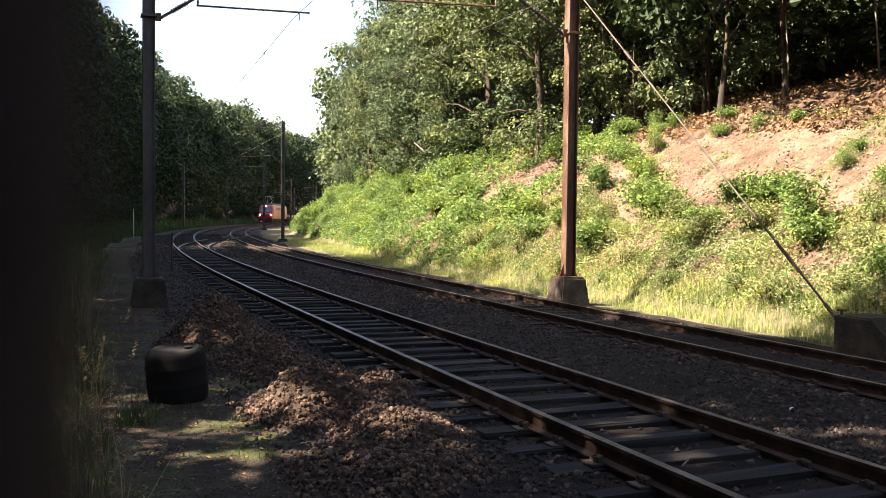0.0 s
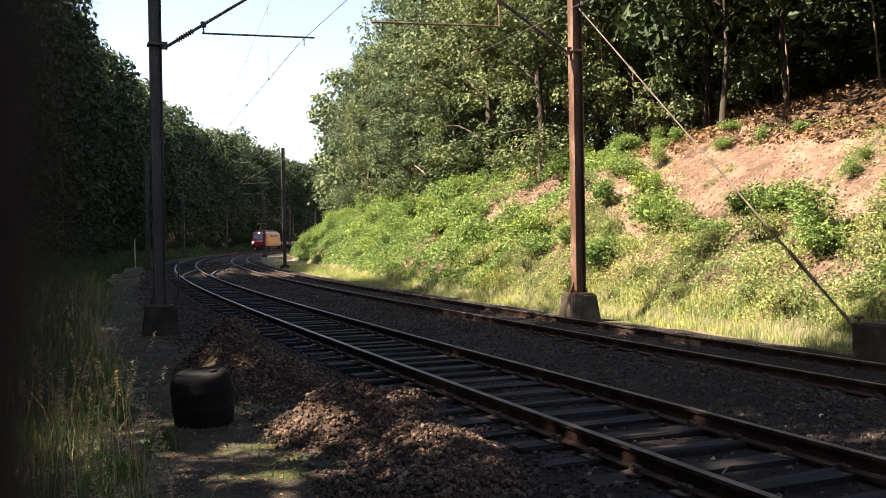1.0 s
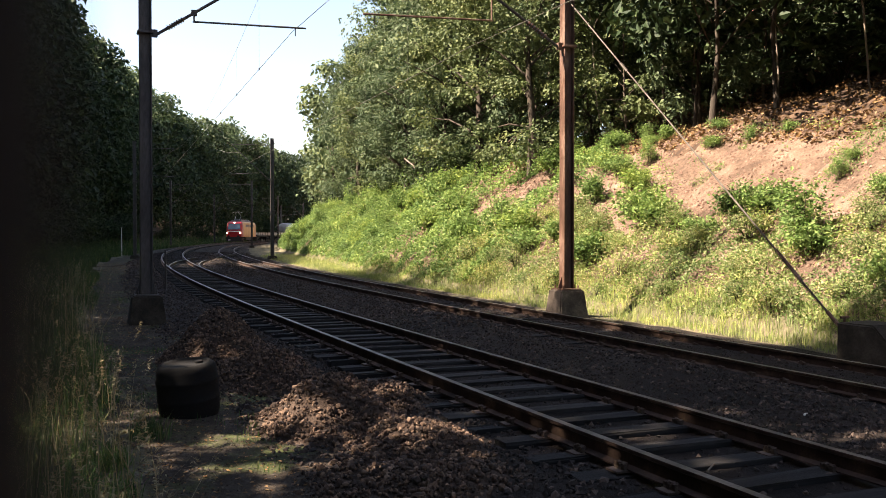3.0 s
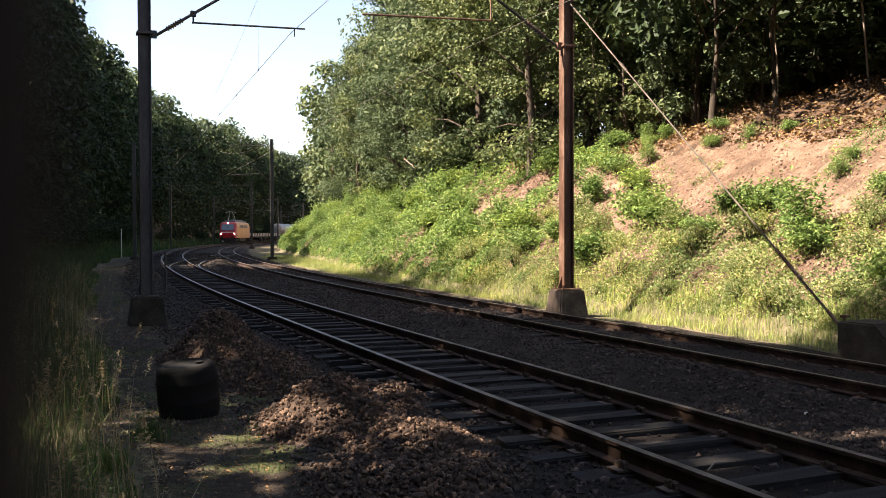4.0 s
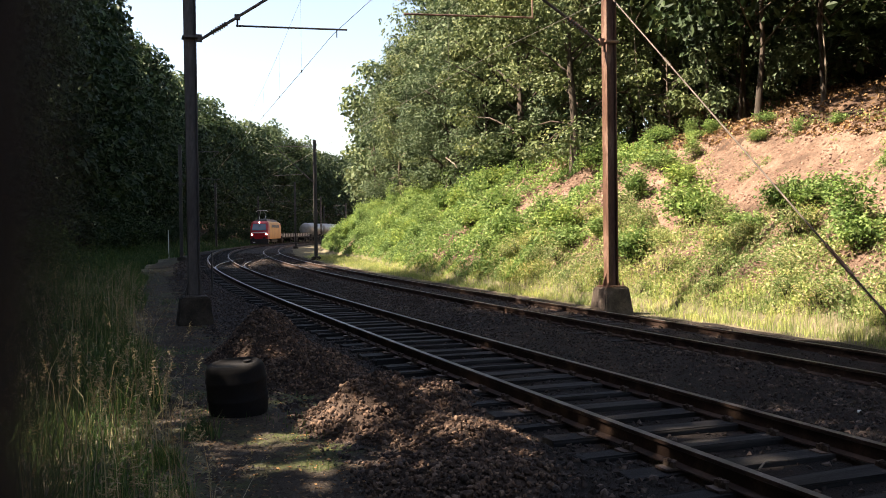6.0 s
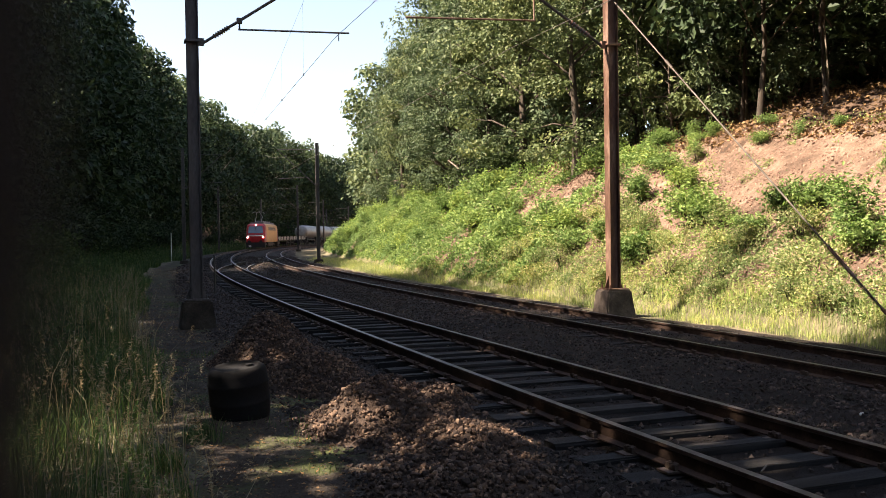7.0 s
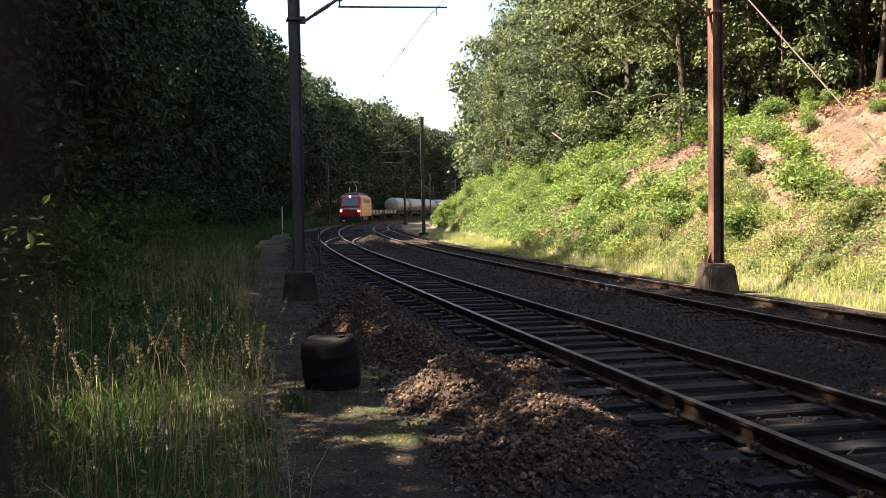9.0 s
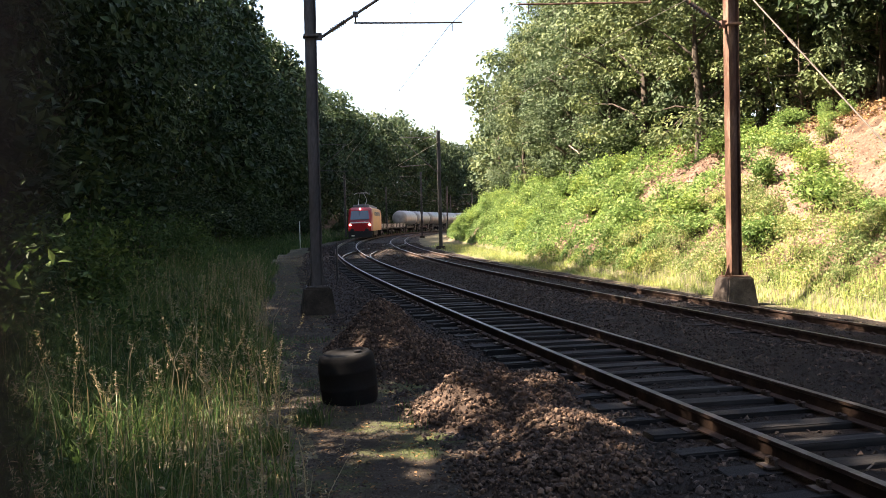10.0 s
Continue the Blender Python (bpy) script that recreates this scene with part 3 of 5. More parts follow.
def build_wires(o, z, label):
    root = tagged(new("overhead_line"), label, "overhead wire")
    pts = [-46.0] + MASTS
    bm, bt = bmesh.new(), bmesh.new()
    for n, (a, b) in enumerate(zip(pts, pts[1:])):
        st = 0.25 if n % 2 else -0.25
        pa, pb = Vector(map(float, along(a, o + st, z + 5.98))), Vector(map(float, along(b, o - st, z + 5.98)))
        tube(bm, pa, pb, 0.006, n=5)
        last = None
        for k in range(13):
            f = k / 12
            q = pa.lerp(pb, f)
            top = q + Vector((0, 0, 0.55 + 1.9 * (2 * f - 1) ** 2))
            if last:
                tube(bt, last, top, 0.0035, n=5)
            last = top
            if 0 < k < 12:
                bd = bmesh.new()
                tube(bd, q, top, 0.002, n=4)
                box(bd, 0.03, 0.03, 0.06, q.x, q.y, q.z)
                part("dropper", bd, M_WIRE, root)
    part("contact_wire", bm, M_WIRE, root)
    part("messenger_wire", bt, M_WIRE, root)


build_wires(-0.5, 0.0, "thin copper contact wire with droppers above the track")
build_wires(SEP - 1.0, 0.0, "thin overhead contact wire above the second track")


def build_guy():
    """The anchored stay of the rust-brown mast."""
    root = tagged(new("guy_wire"), "dark weathered steel guy wire from the mast to its anchor block", "guy wire")
    a = Vector(map(float, along(10.0, 6.3, 7.2)))
    b = Vector(map(float, along(2.1, 6.68, 0.2)))
    bm = bmesh.new()
    tube(bm, a, b, 0.017, n=8)
    part("cable", bm, M_CABLE, root)
    bm = bmesh.new()
    for k in range(5):
        tube(bm, a.lerp(b, 0.262 + k * 0.006), a.lerp(b, 0.267 + k * 0.006), 0.035, 0.028, n=8)
    part("insulator_knot", bm, M_CABLE, root)
    bm = bmesh.new()
    tube(bm, a.lerp(b, 0.83), a.lerp(b, 0.9), 0.03, n=8)
    part("turnbuckle", bm, M_STEEL, root)
    bm = bmesh.new()
    tube(bm, a.lerp(b, 0.97), a.lerp(b, 1.0), 0.032, n=8)
    part("thimble", bm, M_STEEL, root)


build_guy()


def build_anchor():
    g = float(lift(1.3, 7.0))
    bm = bmesh.new()
    prism(bm, [(-0.72, -0.1), (0.72, -0.1), (0.72, 0.6), (0.02, 0.6)], -0.35, 0.35, "y")
    bmesh.ops.bevel(bm, geom=list(bm.edges), offset=0.025, segments=2, affect="EDGES")
    for v in bm.verts:
        v.co += Vector((random.gauss(0, 0.006), random.gauss(0, 0.006), random.gauss(0, 0.006)))
    root = part("anchor_block", bm, M_SHADEDCONCRETE)
    root.matrix_basis = spot(1.35, 6.95, g, 90)
    tagged(root, "dark sloping concrete anchor block of the guy wire", "concrete block")
    bm = bmesh.new()
    tube(bm, (0.66, 0.25, 0.56), (0.66, 0.25, 0.68), 0.022)
    tube(bm, (0.66, 0.17, 0.67), (0.66, 0.33, 0.67), 0.022)
    part("anchor_eye", bm, M_STEEL, root, "rusty steel eye")


build_anchor()


# ---- train ----
def bogie(root, x, wheels=2, base=2.6):
    bm = bmesh.new()
    for k in (-1, 1):
        box(bm, base + 1.0, 0.16, 0.28, x=x, y=k * 1.0, z=0.62, bevel=0.03)
        for j in range(wheels):
            box(bm, 0.4, 0.2, 0.34, x=x - base / 2 + j * base / (wheels - 1), y=k * 1.03, z=0.5)
    box(bm, 0.5, 2.0, 0.3, x=x, z=0.66)
    bo = part("bogie", bm, M_UNDER, root)
    for j in range(wheels):
        bm = bmesh.new()
        xx = x - base / 2 + j * base / (wheels - 1)
        for k in (-1, 1):
            tube(bm, (xx, k * 0.68, 0.5), (xx, k * 0.82, 0.5), 0.5, n=20)
        tube(bm, (xx, -0.7, 0.5), (xx, 0.7, 0.5), 0.08)
        part("wheelset", bm, M_UNDER, bo)


def buffers(root, x, way):
    for k in (-1, 1):
        bm = bmesh.new()
        tube(bm, (x, k * 0.875, 1.04), (x + way * 0.5, k * 0.875, 1.04), 0.1, n=12)
        tube(bm, (x + way * 0.5, k * 0.875, 1.04), (x + way * 0.56, k * 0.875, 1.04), 0.24, n=16)
        part("buffer", bm, M_UNDER, root)


def build_loco():
    """Front towards +x; the middle at the origin, rail top at z = 0."""
    root = tagged(new("locomotive"), "red-fronted electric locomotive with yellow sides and lit headlights", "locomotive")
    L = 9.0
    side = [(1.46, 0.95), (1.49, 1.2), (1.49, 3.0), (1.36, 3.62), (1.1, 3.82), (-1.1, 3.82), (-1.36, 3.62), (-1.49, 3.0), (-1.49, 1.2), (-1.46, 0.95)]
    bm = bmesh.new()
    prism(bm, side, -L + 1.6, L - 1.6)
    part("body", bm, M_YELLOW, root, "orange-yellow side walls")
    for k in (-1, 1):
        bm = bmesh.new()
        rings = []
        for x, sx, top in ((L - 1.62, 1.004, 3.83), (L - 1.05, 1.0, 3.8), (L - 0.62, 0.96, 3.55), (L - 0.08, 0.93, 2.2), (L, 0.92, 1.9), (L - 0.1, 0.9, 0.95)):
            ring = []
            for p, q in side:
                zz = 0.95 + (q - 0.95) * (top - 0.95) / 2.87
                ring.append(bm.verts.new((k * x, p * sx, max(zz, 0.95))))
            rings.append(ring)
        for a, b in zip(rings, rings[1:]):
            for i in range(len(side)):
                bm.faces.new((a[i], a[(i + 1) % len(side)], b[(i + 1) % len(side)], b[i]))
        bm.faces.new(rings[0])
        bmesh.ops.remove_doubles(bm, verts=bm.verts, dist=0.002)
        bmesh.ops.recalc_face_normals(bm, faces=bm.faces)
        cab = part("cab", bm, M_RED, root, "bright red cab front")
        bm = bmesh.new()
        prism(bm, [(-1.13, 2.36), (1.13, 2.36), (1.02, 3.4), (-1.02, 3.4)], 0, 0.03)
        for v in bm.verts:
            v.co.x += L - 0.04 - (v.co.z - 2.3) * 0.415
            v.co.x *= k
        bmesh.ops.recalc_face_normals(bm, faces=bm.faces)
        part("windscreen", bm, M_GLASS, cab, "large dark windscreen")
        bm = bmesh.new()
        box(bm, 0.05, 0.05, 1.0, x=k * (L - 0.24), z=2.88)
        part("screen_post", bm, M_UNDER, cab)
        bm = bmesh.new()
        box(bm, 0.04, 2.3, 0.14, x=k * (L - 0.01), z=1.98)
        part("white_band", bm, M_WHITE, cab, "pale stripe below the windscreen")
        for y, z, r in ((-1.17, 1.72, 0.115), (1.17, 1.72, 0.115), (0, 3.62, 0.1)):
            bm = bmesh.new()
            xx = L + 0.0 if z < 3 else L - 0.62
            tube(bm, (k * (xx - 0.1), y, z), (k * (xx + 0.05), y, z), r, n=16)
            part("headlight", bm, M_LAMP if k > 0 else M_UNDER, cab, "lit white headlight" if k > 0 else "")
        bm = bmesh.new()
        prism(bm, [(-1.4, 0.18), (1.4, 0.18), (1.42, 0.97), (-1.42, 0.97)], k * (L - 0.5), k * (L - 0.06))
        part("buffer_beam", bm, M_UNDER, root)
        bm = bmesh.new()
        box(bm, 0.05, 0.35, 0.16, x=k * (L - 0.02), y=-0.85, z=0.42)
        part("step", bm, M_WHITE, root, "pale footstep")
        buffers(root, k * (L - 0.05), k)
        bogie(root, k * 4.9)
    bm = bmesh.new()
    box(bm, 13.5, 2.0, 0.32, z=3.95, bevel=0.08)
    for x in (-4, -1.2, 1.5, 4):
        box(bm, 1.6, 1.3, 0.25, x=x, z=4.15, bevel=0.05)
    part("roof_equipment", bm, M_GREYROOF, root, "grey roof boxes")
    bm = bmesh.new()
    box(bm, 7.0, 2.5, 0.6, z=0.66, bevel=0.04)
    part("underframe", bm, M_UNDER, root)
    for k in (-1, 1):
        for n in range(6):
            bm = bmesh.new()
            box(bm, 1.2, 0.02, 0.5, x=-4.2 + 1.68 * n, y=k * 1.497, z=3.05)
            part("side_grille", bm, M_GREYROOF, root, "dark ventilation grille")
    bm = bmesh.new()
    for y in (-0.45, 0.45):
        tube(bm, (5.4, y, 4.15), (4.0, y * 1.1, 4.9), 0.03)
        tube(bm, (4.0, y * 1.1, 4.9), (5.3, y * 0.5, 5.62), 0.025)
    for x in (5.15, 5.45):
        tube(bm, (x, -0.62, 5.65), (x, 0.62, 5.65), 0.035)
        for k in (-1, 1):
            tube(bm, (x, k * 0.62, 5.65), (x, k * 0.95, 5.45), 0.03)
    part("pantograph", bm, M_PANTO, root, "raised pantograph")
    return root


def build_flat():
    root = tagged(new("flat_wagon"), "low flat freight wagon with a pale side beam", "wagon", "flat wagons of the train")
    bm = bmesh.new()
    box(bm, 16.4, 2.7, 0.28, z=1.2, bevel=0.02)
    part("deck", bm, M_UNDER, root)
    for k in (-1, 1):
        bm = bmesh.new()
        box(bm, 16.2, 0.08, 0.6, y=k * 1.36, z=1.5)
        part("side_beam", bm, M_TANK, root, "pale grey side beam")
        for n in range(8):
            bm = bmesh.new()
            box(bm, 0.1, 0.08, 0.62, x=-7 + 2 * n, y=k * 1.44, z=1.5)
            part("stanchion", bm, M_UNDER, root)
        bogie(root, k * 6.0, 2, 1.8)
        buffers(root, k * 8.2, k)
    return root


def build_tank():
    root = tagged(new("tank_wagon"), "off-white cylindrical tank wagon on two bogies", "wagon", "tank wagons of the train")
    rings = [(-7.3, 0.05), (-7.28, 0.55), (-7.15, 0.95), (-6.9, 1.22), (-6.5, 1.38), (-6.0, 1.42)]
    rings = rings + [(-x, r) for x, r in rings[::-1]]
    v, f, n = [], [], 28
    for x, r in rings:
        v += [(x, r * math.cos(2 * math.pi * j / n), 2.72 + r * math.sin(2 * math.pi * j / n)) for j in range(n)]
    for i in range(len(rings) - 1):
        f += [(i * n + j, i * n + (j + 1) % n, (i + 1) * n + (j + 1) % n, (i + 1) * n + j) for j in range(n)]
    f += [tuple(range(n))[::-1], tuple(range((len(rings) - 1) * n, len(rings) * n))]
    share("tank", mesh_of("tank", v, f, M_TANK, smooth_faces=True), root)
    for x in (-4.6, -1.6, 1.6, 4.6):
        bm = bmesh.new()
        bmesh.ops.create_cone(bm, segments=n, radius1=1.44, radius2=1.44, depth=0.09, matrix=pose(x, 0, 2.72, 0, 90, 0))
        part("tank_band", bm, M_TANK, root)
    bm = bmesh.new()
    tube(bm, (0, 0, 4.05), (0, 0, 4.3), 0.32, n=16)
    part("manhole", bm, M_GREYROOF, root)
    bm = bmesh.new()
    for k in (-1, 1):
        box(bm, 15.2, 0.14, 0.28, y=k * 0.9, z=1.1)
    for x in (-5.4, 5.4):
        box(bm, 1.1, 2.3, 0.7, x=x, z=1.25)
    for x in (-7.5, 7.5):
        box(bm, 0.2, 2.6, 0.36, x=x, z=1.08)
    part("frame", bm, M_UNDER, root)
    bm = bmesh.new()
    for k in (-0.2, 0.2):
        tube(bm, (k, -1.5, 1.0), (k, -1.5, 3.2), 0.025)
        tube(bm, (k, -1.5, 3.2), (k, -0.5, 4.2), 0.025)
    for i in range(8):
        tube(bm, (-0.2, -1.5, 1.1 + i * 0.29), (0.2, -1.5, 1.1 + i * 0.29), 0.018)
    part("ladder", bm, M_GREYROOF, root)
    for k in (-1, 1):
        bogie(root, k * 5.4, 2, 1.8)
        buffers(root, k * 7.6, k)
    return root


LOCO = build_loco()
FLATS = [build_flat()]
FLATS.append(copy_thing(FLATS[0], Matrix()))
TANKS = [build_tank()]
for _ in range(4):
    TANKS.append(copy_thing(TANKS[0], Matrix()))


# ---- trees ----
def tree_kind(seed, height, crown_low, spread, clumps, per, leaf, mat, bark, trunk_r, bare=False, lump=(0.2, 0.46)):
    """One tree: a bent tapered trunk with limbs, and a ragged crown of leaf clumps."""
    rng = np.random.RandomState(seed)
    root = new("tree")
    top = height * 0.93
    bend = rng.normal(0, 0.25, (6, 2)).cumsum(0) * height / 26
    trunk = [((0, 0, -0.4), trunk_r * 1.35)] + [((float(bend[k][0]), float(bend[k][1]), top * (k + 1) / 6), trunk_r * (1 - 0.15 * (k + 1))) for k in range(6)]
    branches, centres = [trunk], []
    for k in range(clumps):
        f = rng.uniform(0, 1) ** 0.8
        z = height * (crown_low + (1 - crown_low) * f) * 0.96
        belly = math.sin(math.pi * min(0.97, 0.2 + 0.78 * f)) ** 0.7
        a, rr = rng.uniform(0, 6.283), spread * belly * rng.uniform(0.35, 1.0) ** 0.5 * rng.uniform(0.75, 1.15)
        i = min(5, int(z / top * 6))
        centres.append((bend[i][0] + rr * math.cos(a), bend[i][1] + rr * math.sin(a), z))
        if k % 5 == 0:
            b0 = Vector((float(bend[i][0]), float(bend[i][1]), max(height * 0.15, z - rr * 0.7)))
            b1 = Vector([float(c) for c in centres[-1]])
            mid = b0.lerp(b1, 0.5) + Vector((0, 0, rr * 0.1))
            r = trunk_r * 0.3
            branches.append([(b0, r), (mid, r * 0.6), (b1, r * 0.2)])
    if bare:
        for k in range(7):
            z = rng.uniform(0.15, 0.5) * height
            a = rng.uniform(0, 6.283)
            q = Vector((math.cos(a) * 1.6, math.sin(a) * 1.6, z + rng.uniform(-0.3, 0.8)))
            branches.append([(Vector((0, 0, z)), 0.035), (q * 0.5 + Vector((0, 0, z * 0.5)), 0.025), (q, 0.008)])
    share("trunk", limb_mesh("trunk", branches, bark, 6), root)
    c = np.array(centres)
    size = spread * rng.uniform(*lump, (clumps, 1, 1))
    p = rng.normal(0, 1, (clumps, per, 3))
    p /= np.linalg.norm(p, axis=2, keepdims=True)
    p = p * rng.uniform(0.2, 1.0, (clumps, per, 1)) ** 0.35 * size * np.array([1.15, 1.15, 0.7])
    out = p / (np.linalg.norm(p, axis=2, keepdims=True) + 1e-6)
    v, f = leaves(rng, (c[:, None] + p).reshape(-1, 3), leaf, out.reshape(-1, 3) * 1.5, 0.95)
    share("crown", mesh_of("crown", v, f, mat), root)
    return root


EDGE = [tree_kind(31 + k, 12.5 + k, 0.06, 3.6, 100, 210, 0.175, M_LEAF, M_BARK, 0.2, False, (0.11, 0.31)) for k in range(4)]
YOUNG = [tree_kind(46 + k, 7.0 + k, 0.1, 1.9, 46, 70, 0.2, M_LEAF, M_BARK, 0.07, True, (0.12, 0.34)) for k in range(2)]
CANOPY = [tree_kind(48 + k, 17 + k, 0.24, 5.4, 90, 55, 0.42, M_LEAFSHADED, M_BARK, 0.1) for k in range(2)]
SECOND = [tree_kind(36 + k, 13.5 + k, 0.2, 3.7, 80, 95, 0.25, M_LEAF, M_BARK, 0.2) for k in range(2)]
TALL = [tree_kind(41 + k, 17 + k, 0.16, 3.5, 60, 85, 0.3, M_LEAFSHADED, M_BARK, 0.06, True) for k in range(3)]
WOOD = [tree_kind(51 + k, 19 + k, 0.06, 4.8, 105, 46, 0.54, M_LEAFSHADED, M_BARK, 0.26) for k in range(4)]
HIGH = [tree_kind(59, 24, 0.51, 4.0, 110, 70, 0.5, M_LEAFSHADED, M_BARK, 0.2)]
WOODNEAR = [tree_kind(56 + k, 19 + 1.5 * k, 0.04, 4.8, 84, 130, 0.33, M_LEAFSHADED, M_BARK, 0.26) for k in range(2)]
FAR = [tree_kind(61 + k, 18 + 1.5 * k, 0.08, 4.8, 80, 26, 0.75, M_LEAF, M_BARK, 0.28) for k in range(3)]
FARDARK = [tree_kind(66 + k, 18 + 1.5 * k, 0.05, 5.0, 80, 55, 0.62, M_LEAFSHADED, M_BARK, 0.28) for k in range(3)]


def plant(kinds, s, o, rng, label, group, grow=1.0, vary=0.13):
    proto = kinds[rng.randint(len(kinds))]
    g = float(lift(s, o)) - 0.05
    k = grow * rng.uniform(1 - vary, 1 + vary)
    t = copy_thing(proto, spot(s, o, g, rng.uniform(0, 360)))
    t.scale = (k, k, k * rng.uniform(0.95, 1.08))
    return tagged(t, label, "tree", group)


def build_woods():
    rng = np.random.RandomState(5)
    # on the sunlit bank: a dense leafy edge, then open trunks towards the near end
    for s in np.arange(25, 72, 4.0):
        foot = 7.7 + 2.6 * float(smooth(25, 60, s))
        plant(EDGE, s + rng.normal(0, 1.2), foot + 5.9 + rng.normal(0, 1.1), rng, "leafy sunlit tree at the edge of the bank", "trees on the bank")
        plant(SECOND, s + 2 + rng.normal(0, 0.7), foot + 9.5 + rng.normal(0, 0.8), rng, "tall leafy tree behind the edge of the bank", "trees on the bank", 1.15)
    for s, o in ((22.0, 15.6), (18.6, 16.4), (20.3, 18.0), (16.2, 17.6), (13.0, 18.4)):
        plant(YOUNG, s, o, rng, "young leafy tree at the edge of the wood", "trees on the bank")
    # Wide crowns added above the view to shade the leaf litter below.
    for s in np.arange(-9, 17, 4.2):
        plant(CANOPY, s + rng.normal(0, 0.6), 14.9 + rng.normal(0, 0.3), rng, "woodland tree, its wide crown added over the bank for shade", "trees on the bank")
    for s in np.arange(-20, 30, 4.0):
        for o in (17.5, 21.5, 26, 31):
            if s > 20 and o < 20:
                continue
            plant(TALL, s + rng.normal(0, 1.2), o + rng.normal(0, 1.1), rng, "slender woodland tree with a bare trunk and high crown", "trees on the bank")
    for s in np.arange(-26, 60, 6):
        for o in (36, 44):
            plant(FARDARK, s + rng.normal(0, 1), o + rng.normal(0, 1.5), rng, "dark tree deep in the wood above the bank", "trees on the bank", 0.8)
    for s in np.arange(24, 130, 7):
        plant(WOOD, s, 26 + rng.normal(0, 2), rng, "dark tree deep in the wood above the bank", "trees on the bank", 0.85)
    for s in np.arange(100, 260, 9):
        plant(FAR, s, 19 + rng.normal(0, 1.5), rng, "distant tree above the curve", "trees on the bank", 0.85)
    # the wooded shady side; nearest trees are unseen, placed to shade the tracks
    # one sunlit gap crosses the heaps
    rng = np.random.RandomState(6)
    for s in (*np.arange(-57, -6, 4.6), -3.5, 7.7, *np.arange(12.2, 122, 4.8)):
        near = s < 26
        # Trees lowered here so that sun reaches the tracks further along.
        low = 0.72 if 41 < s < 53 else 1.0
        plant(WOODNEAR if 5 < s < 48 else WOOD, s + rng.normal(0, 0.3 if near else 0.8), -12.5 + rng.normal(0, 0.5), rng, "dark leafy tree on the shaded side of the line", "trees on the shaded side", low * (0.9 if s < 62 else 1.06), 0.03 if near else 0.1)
    # Two added trees out of view; their high crowns keep sun off the tracks.
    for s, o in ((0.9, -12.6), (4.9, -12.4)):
        plant(HIGH, s, o, rng, "unseen slender tree, its high crown added to shade the tracks", "trees on the shaded side")
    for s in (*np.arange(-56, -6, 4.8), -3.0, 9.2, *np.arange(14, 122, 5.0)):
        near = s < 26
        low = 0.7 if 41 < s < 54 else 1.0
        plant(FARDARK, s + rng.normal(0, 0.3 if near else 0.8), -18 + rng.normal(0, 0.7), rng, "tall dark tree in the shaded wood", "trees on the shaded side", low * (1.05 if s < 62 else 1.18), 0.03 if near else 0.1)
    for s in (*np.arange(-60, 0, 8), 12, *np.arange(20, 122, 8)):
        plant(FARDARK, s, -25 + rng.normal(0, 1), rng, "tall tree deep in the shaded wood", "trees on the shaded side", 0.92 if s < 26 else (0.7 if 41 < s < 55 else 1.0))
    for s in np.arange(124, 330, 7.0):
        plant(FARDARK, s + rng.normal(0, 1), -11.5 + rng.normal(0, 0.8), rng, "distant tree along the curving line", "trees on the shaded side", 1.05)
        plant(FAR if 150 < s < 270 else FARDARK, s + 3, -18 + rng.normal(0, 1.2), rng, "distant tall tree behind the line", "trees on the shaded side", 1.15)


build_woods()
for proto in EDGE + YOUNG + CANOPY + HIGH + WOODNEAR + SECOND + FARDARK + TALL + WOOD + FAR:
    for o in (*proto.children, proto):
        bpy.data.objects.remove(o)


# ---- bushes and cover on the sunlit bank ----
def foot_at(s):
    return 7.7 + 2.6 * smooth(25, 60, s)


def bush_kind(seed, width, height, count, leaf, mat, stems=9):
    rng = np.random.RandomState(seed)
    root = new("bush")
    br, tips = [], []
    for k in range(stems):
        a, r = rng.uniform(0, 6.283), width * 0.5 * rng.uniform(0.2, 0.95)
        q = Vector((r * math.cos(a), r * math.sin(a), height * rng.uniform(0.5, 1.0) * (1 - 0.4 * (r / width) ** 2)))
        br.append([(Vector((0, 0, -0.1)), 0.014), (Vector((q.x * 0.4, q.y * 0.4, q.z * 0.6)), 0.01), (q, 0.004)])
        tips.append(q)
    share("branchwork", limb_mesh("branchwork", br, M_BARK, 5), root)
    t = np.array([tuple(q) for q in tips])
    c = t[rng.randint(stems, size=count)] * (rng.uniform(0.35, 1.05, (count, 1)) ** 0.6)
    p = c + rng.normal(0, 1, (count, 3)) * np.array([width * 0.14, width * 0.14, height * 0.13])
    p[:, 2] = np.abs(p[:, 2])
    v, f = leaves(rng, p, leaf, None, 1.5, 0.5)
    share("foliage", mesh_of("foliage", v, f, mat), root)
    return root


BUSHES = [bush_kind(71, 1.5, 0.95, 1500, 0.12, M_BRAMBLE, 14), bush_kind(72, 1.3, 1.15, 1400, 0.13, M_BRAMBLE, 12), bush_kind(73, 1.7, 0.8, 1500, 0.115, M_BRAMBLE, 16), bush_kind(74, 1.0, 1.3, 1200, 0.1, M_BRAMBLE)]
DRY_BUSHES = [bush_kind(81 + k, 1.0, 0.5 + 0.12 * k, 900, 0.065, M_DRYLEAF) for k in range(3)]
HERB_BUSHES = [bush_kind(86 + k, 1.9, 1.3 + 0.25 * k, 900, 0.13, M_SHADEHERB, 14) for k in range(2)]
SHADE_BUSHES = [bush_kind(76 + k, 3.0, 2.4 + 0.5 * k, 650, 0.34, M_LEAFSHADED, 12) for k in range(3)]


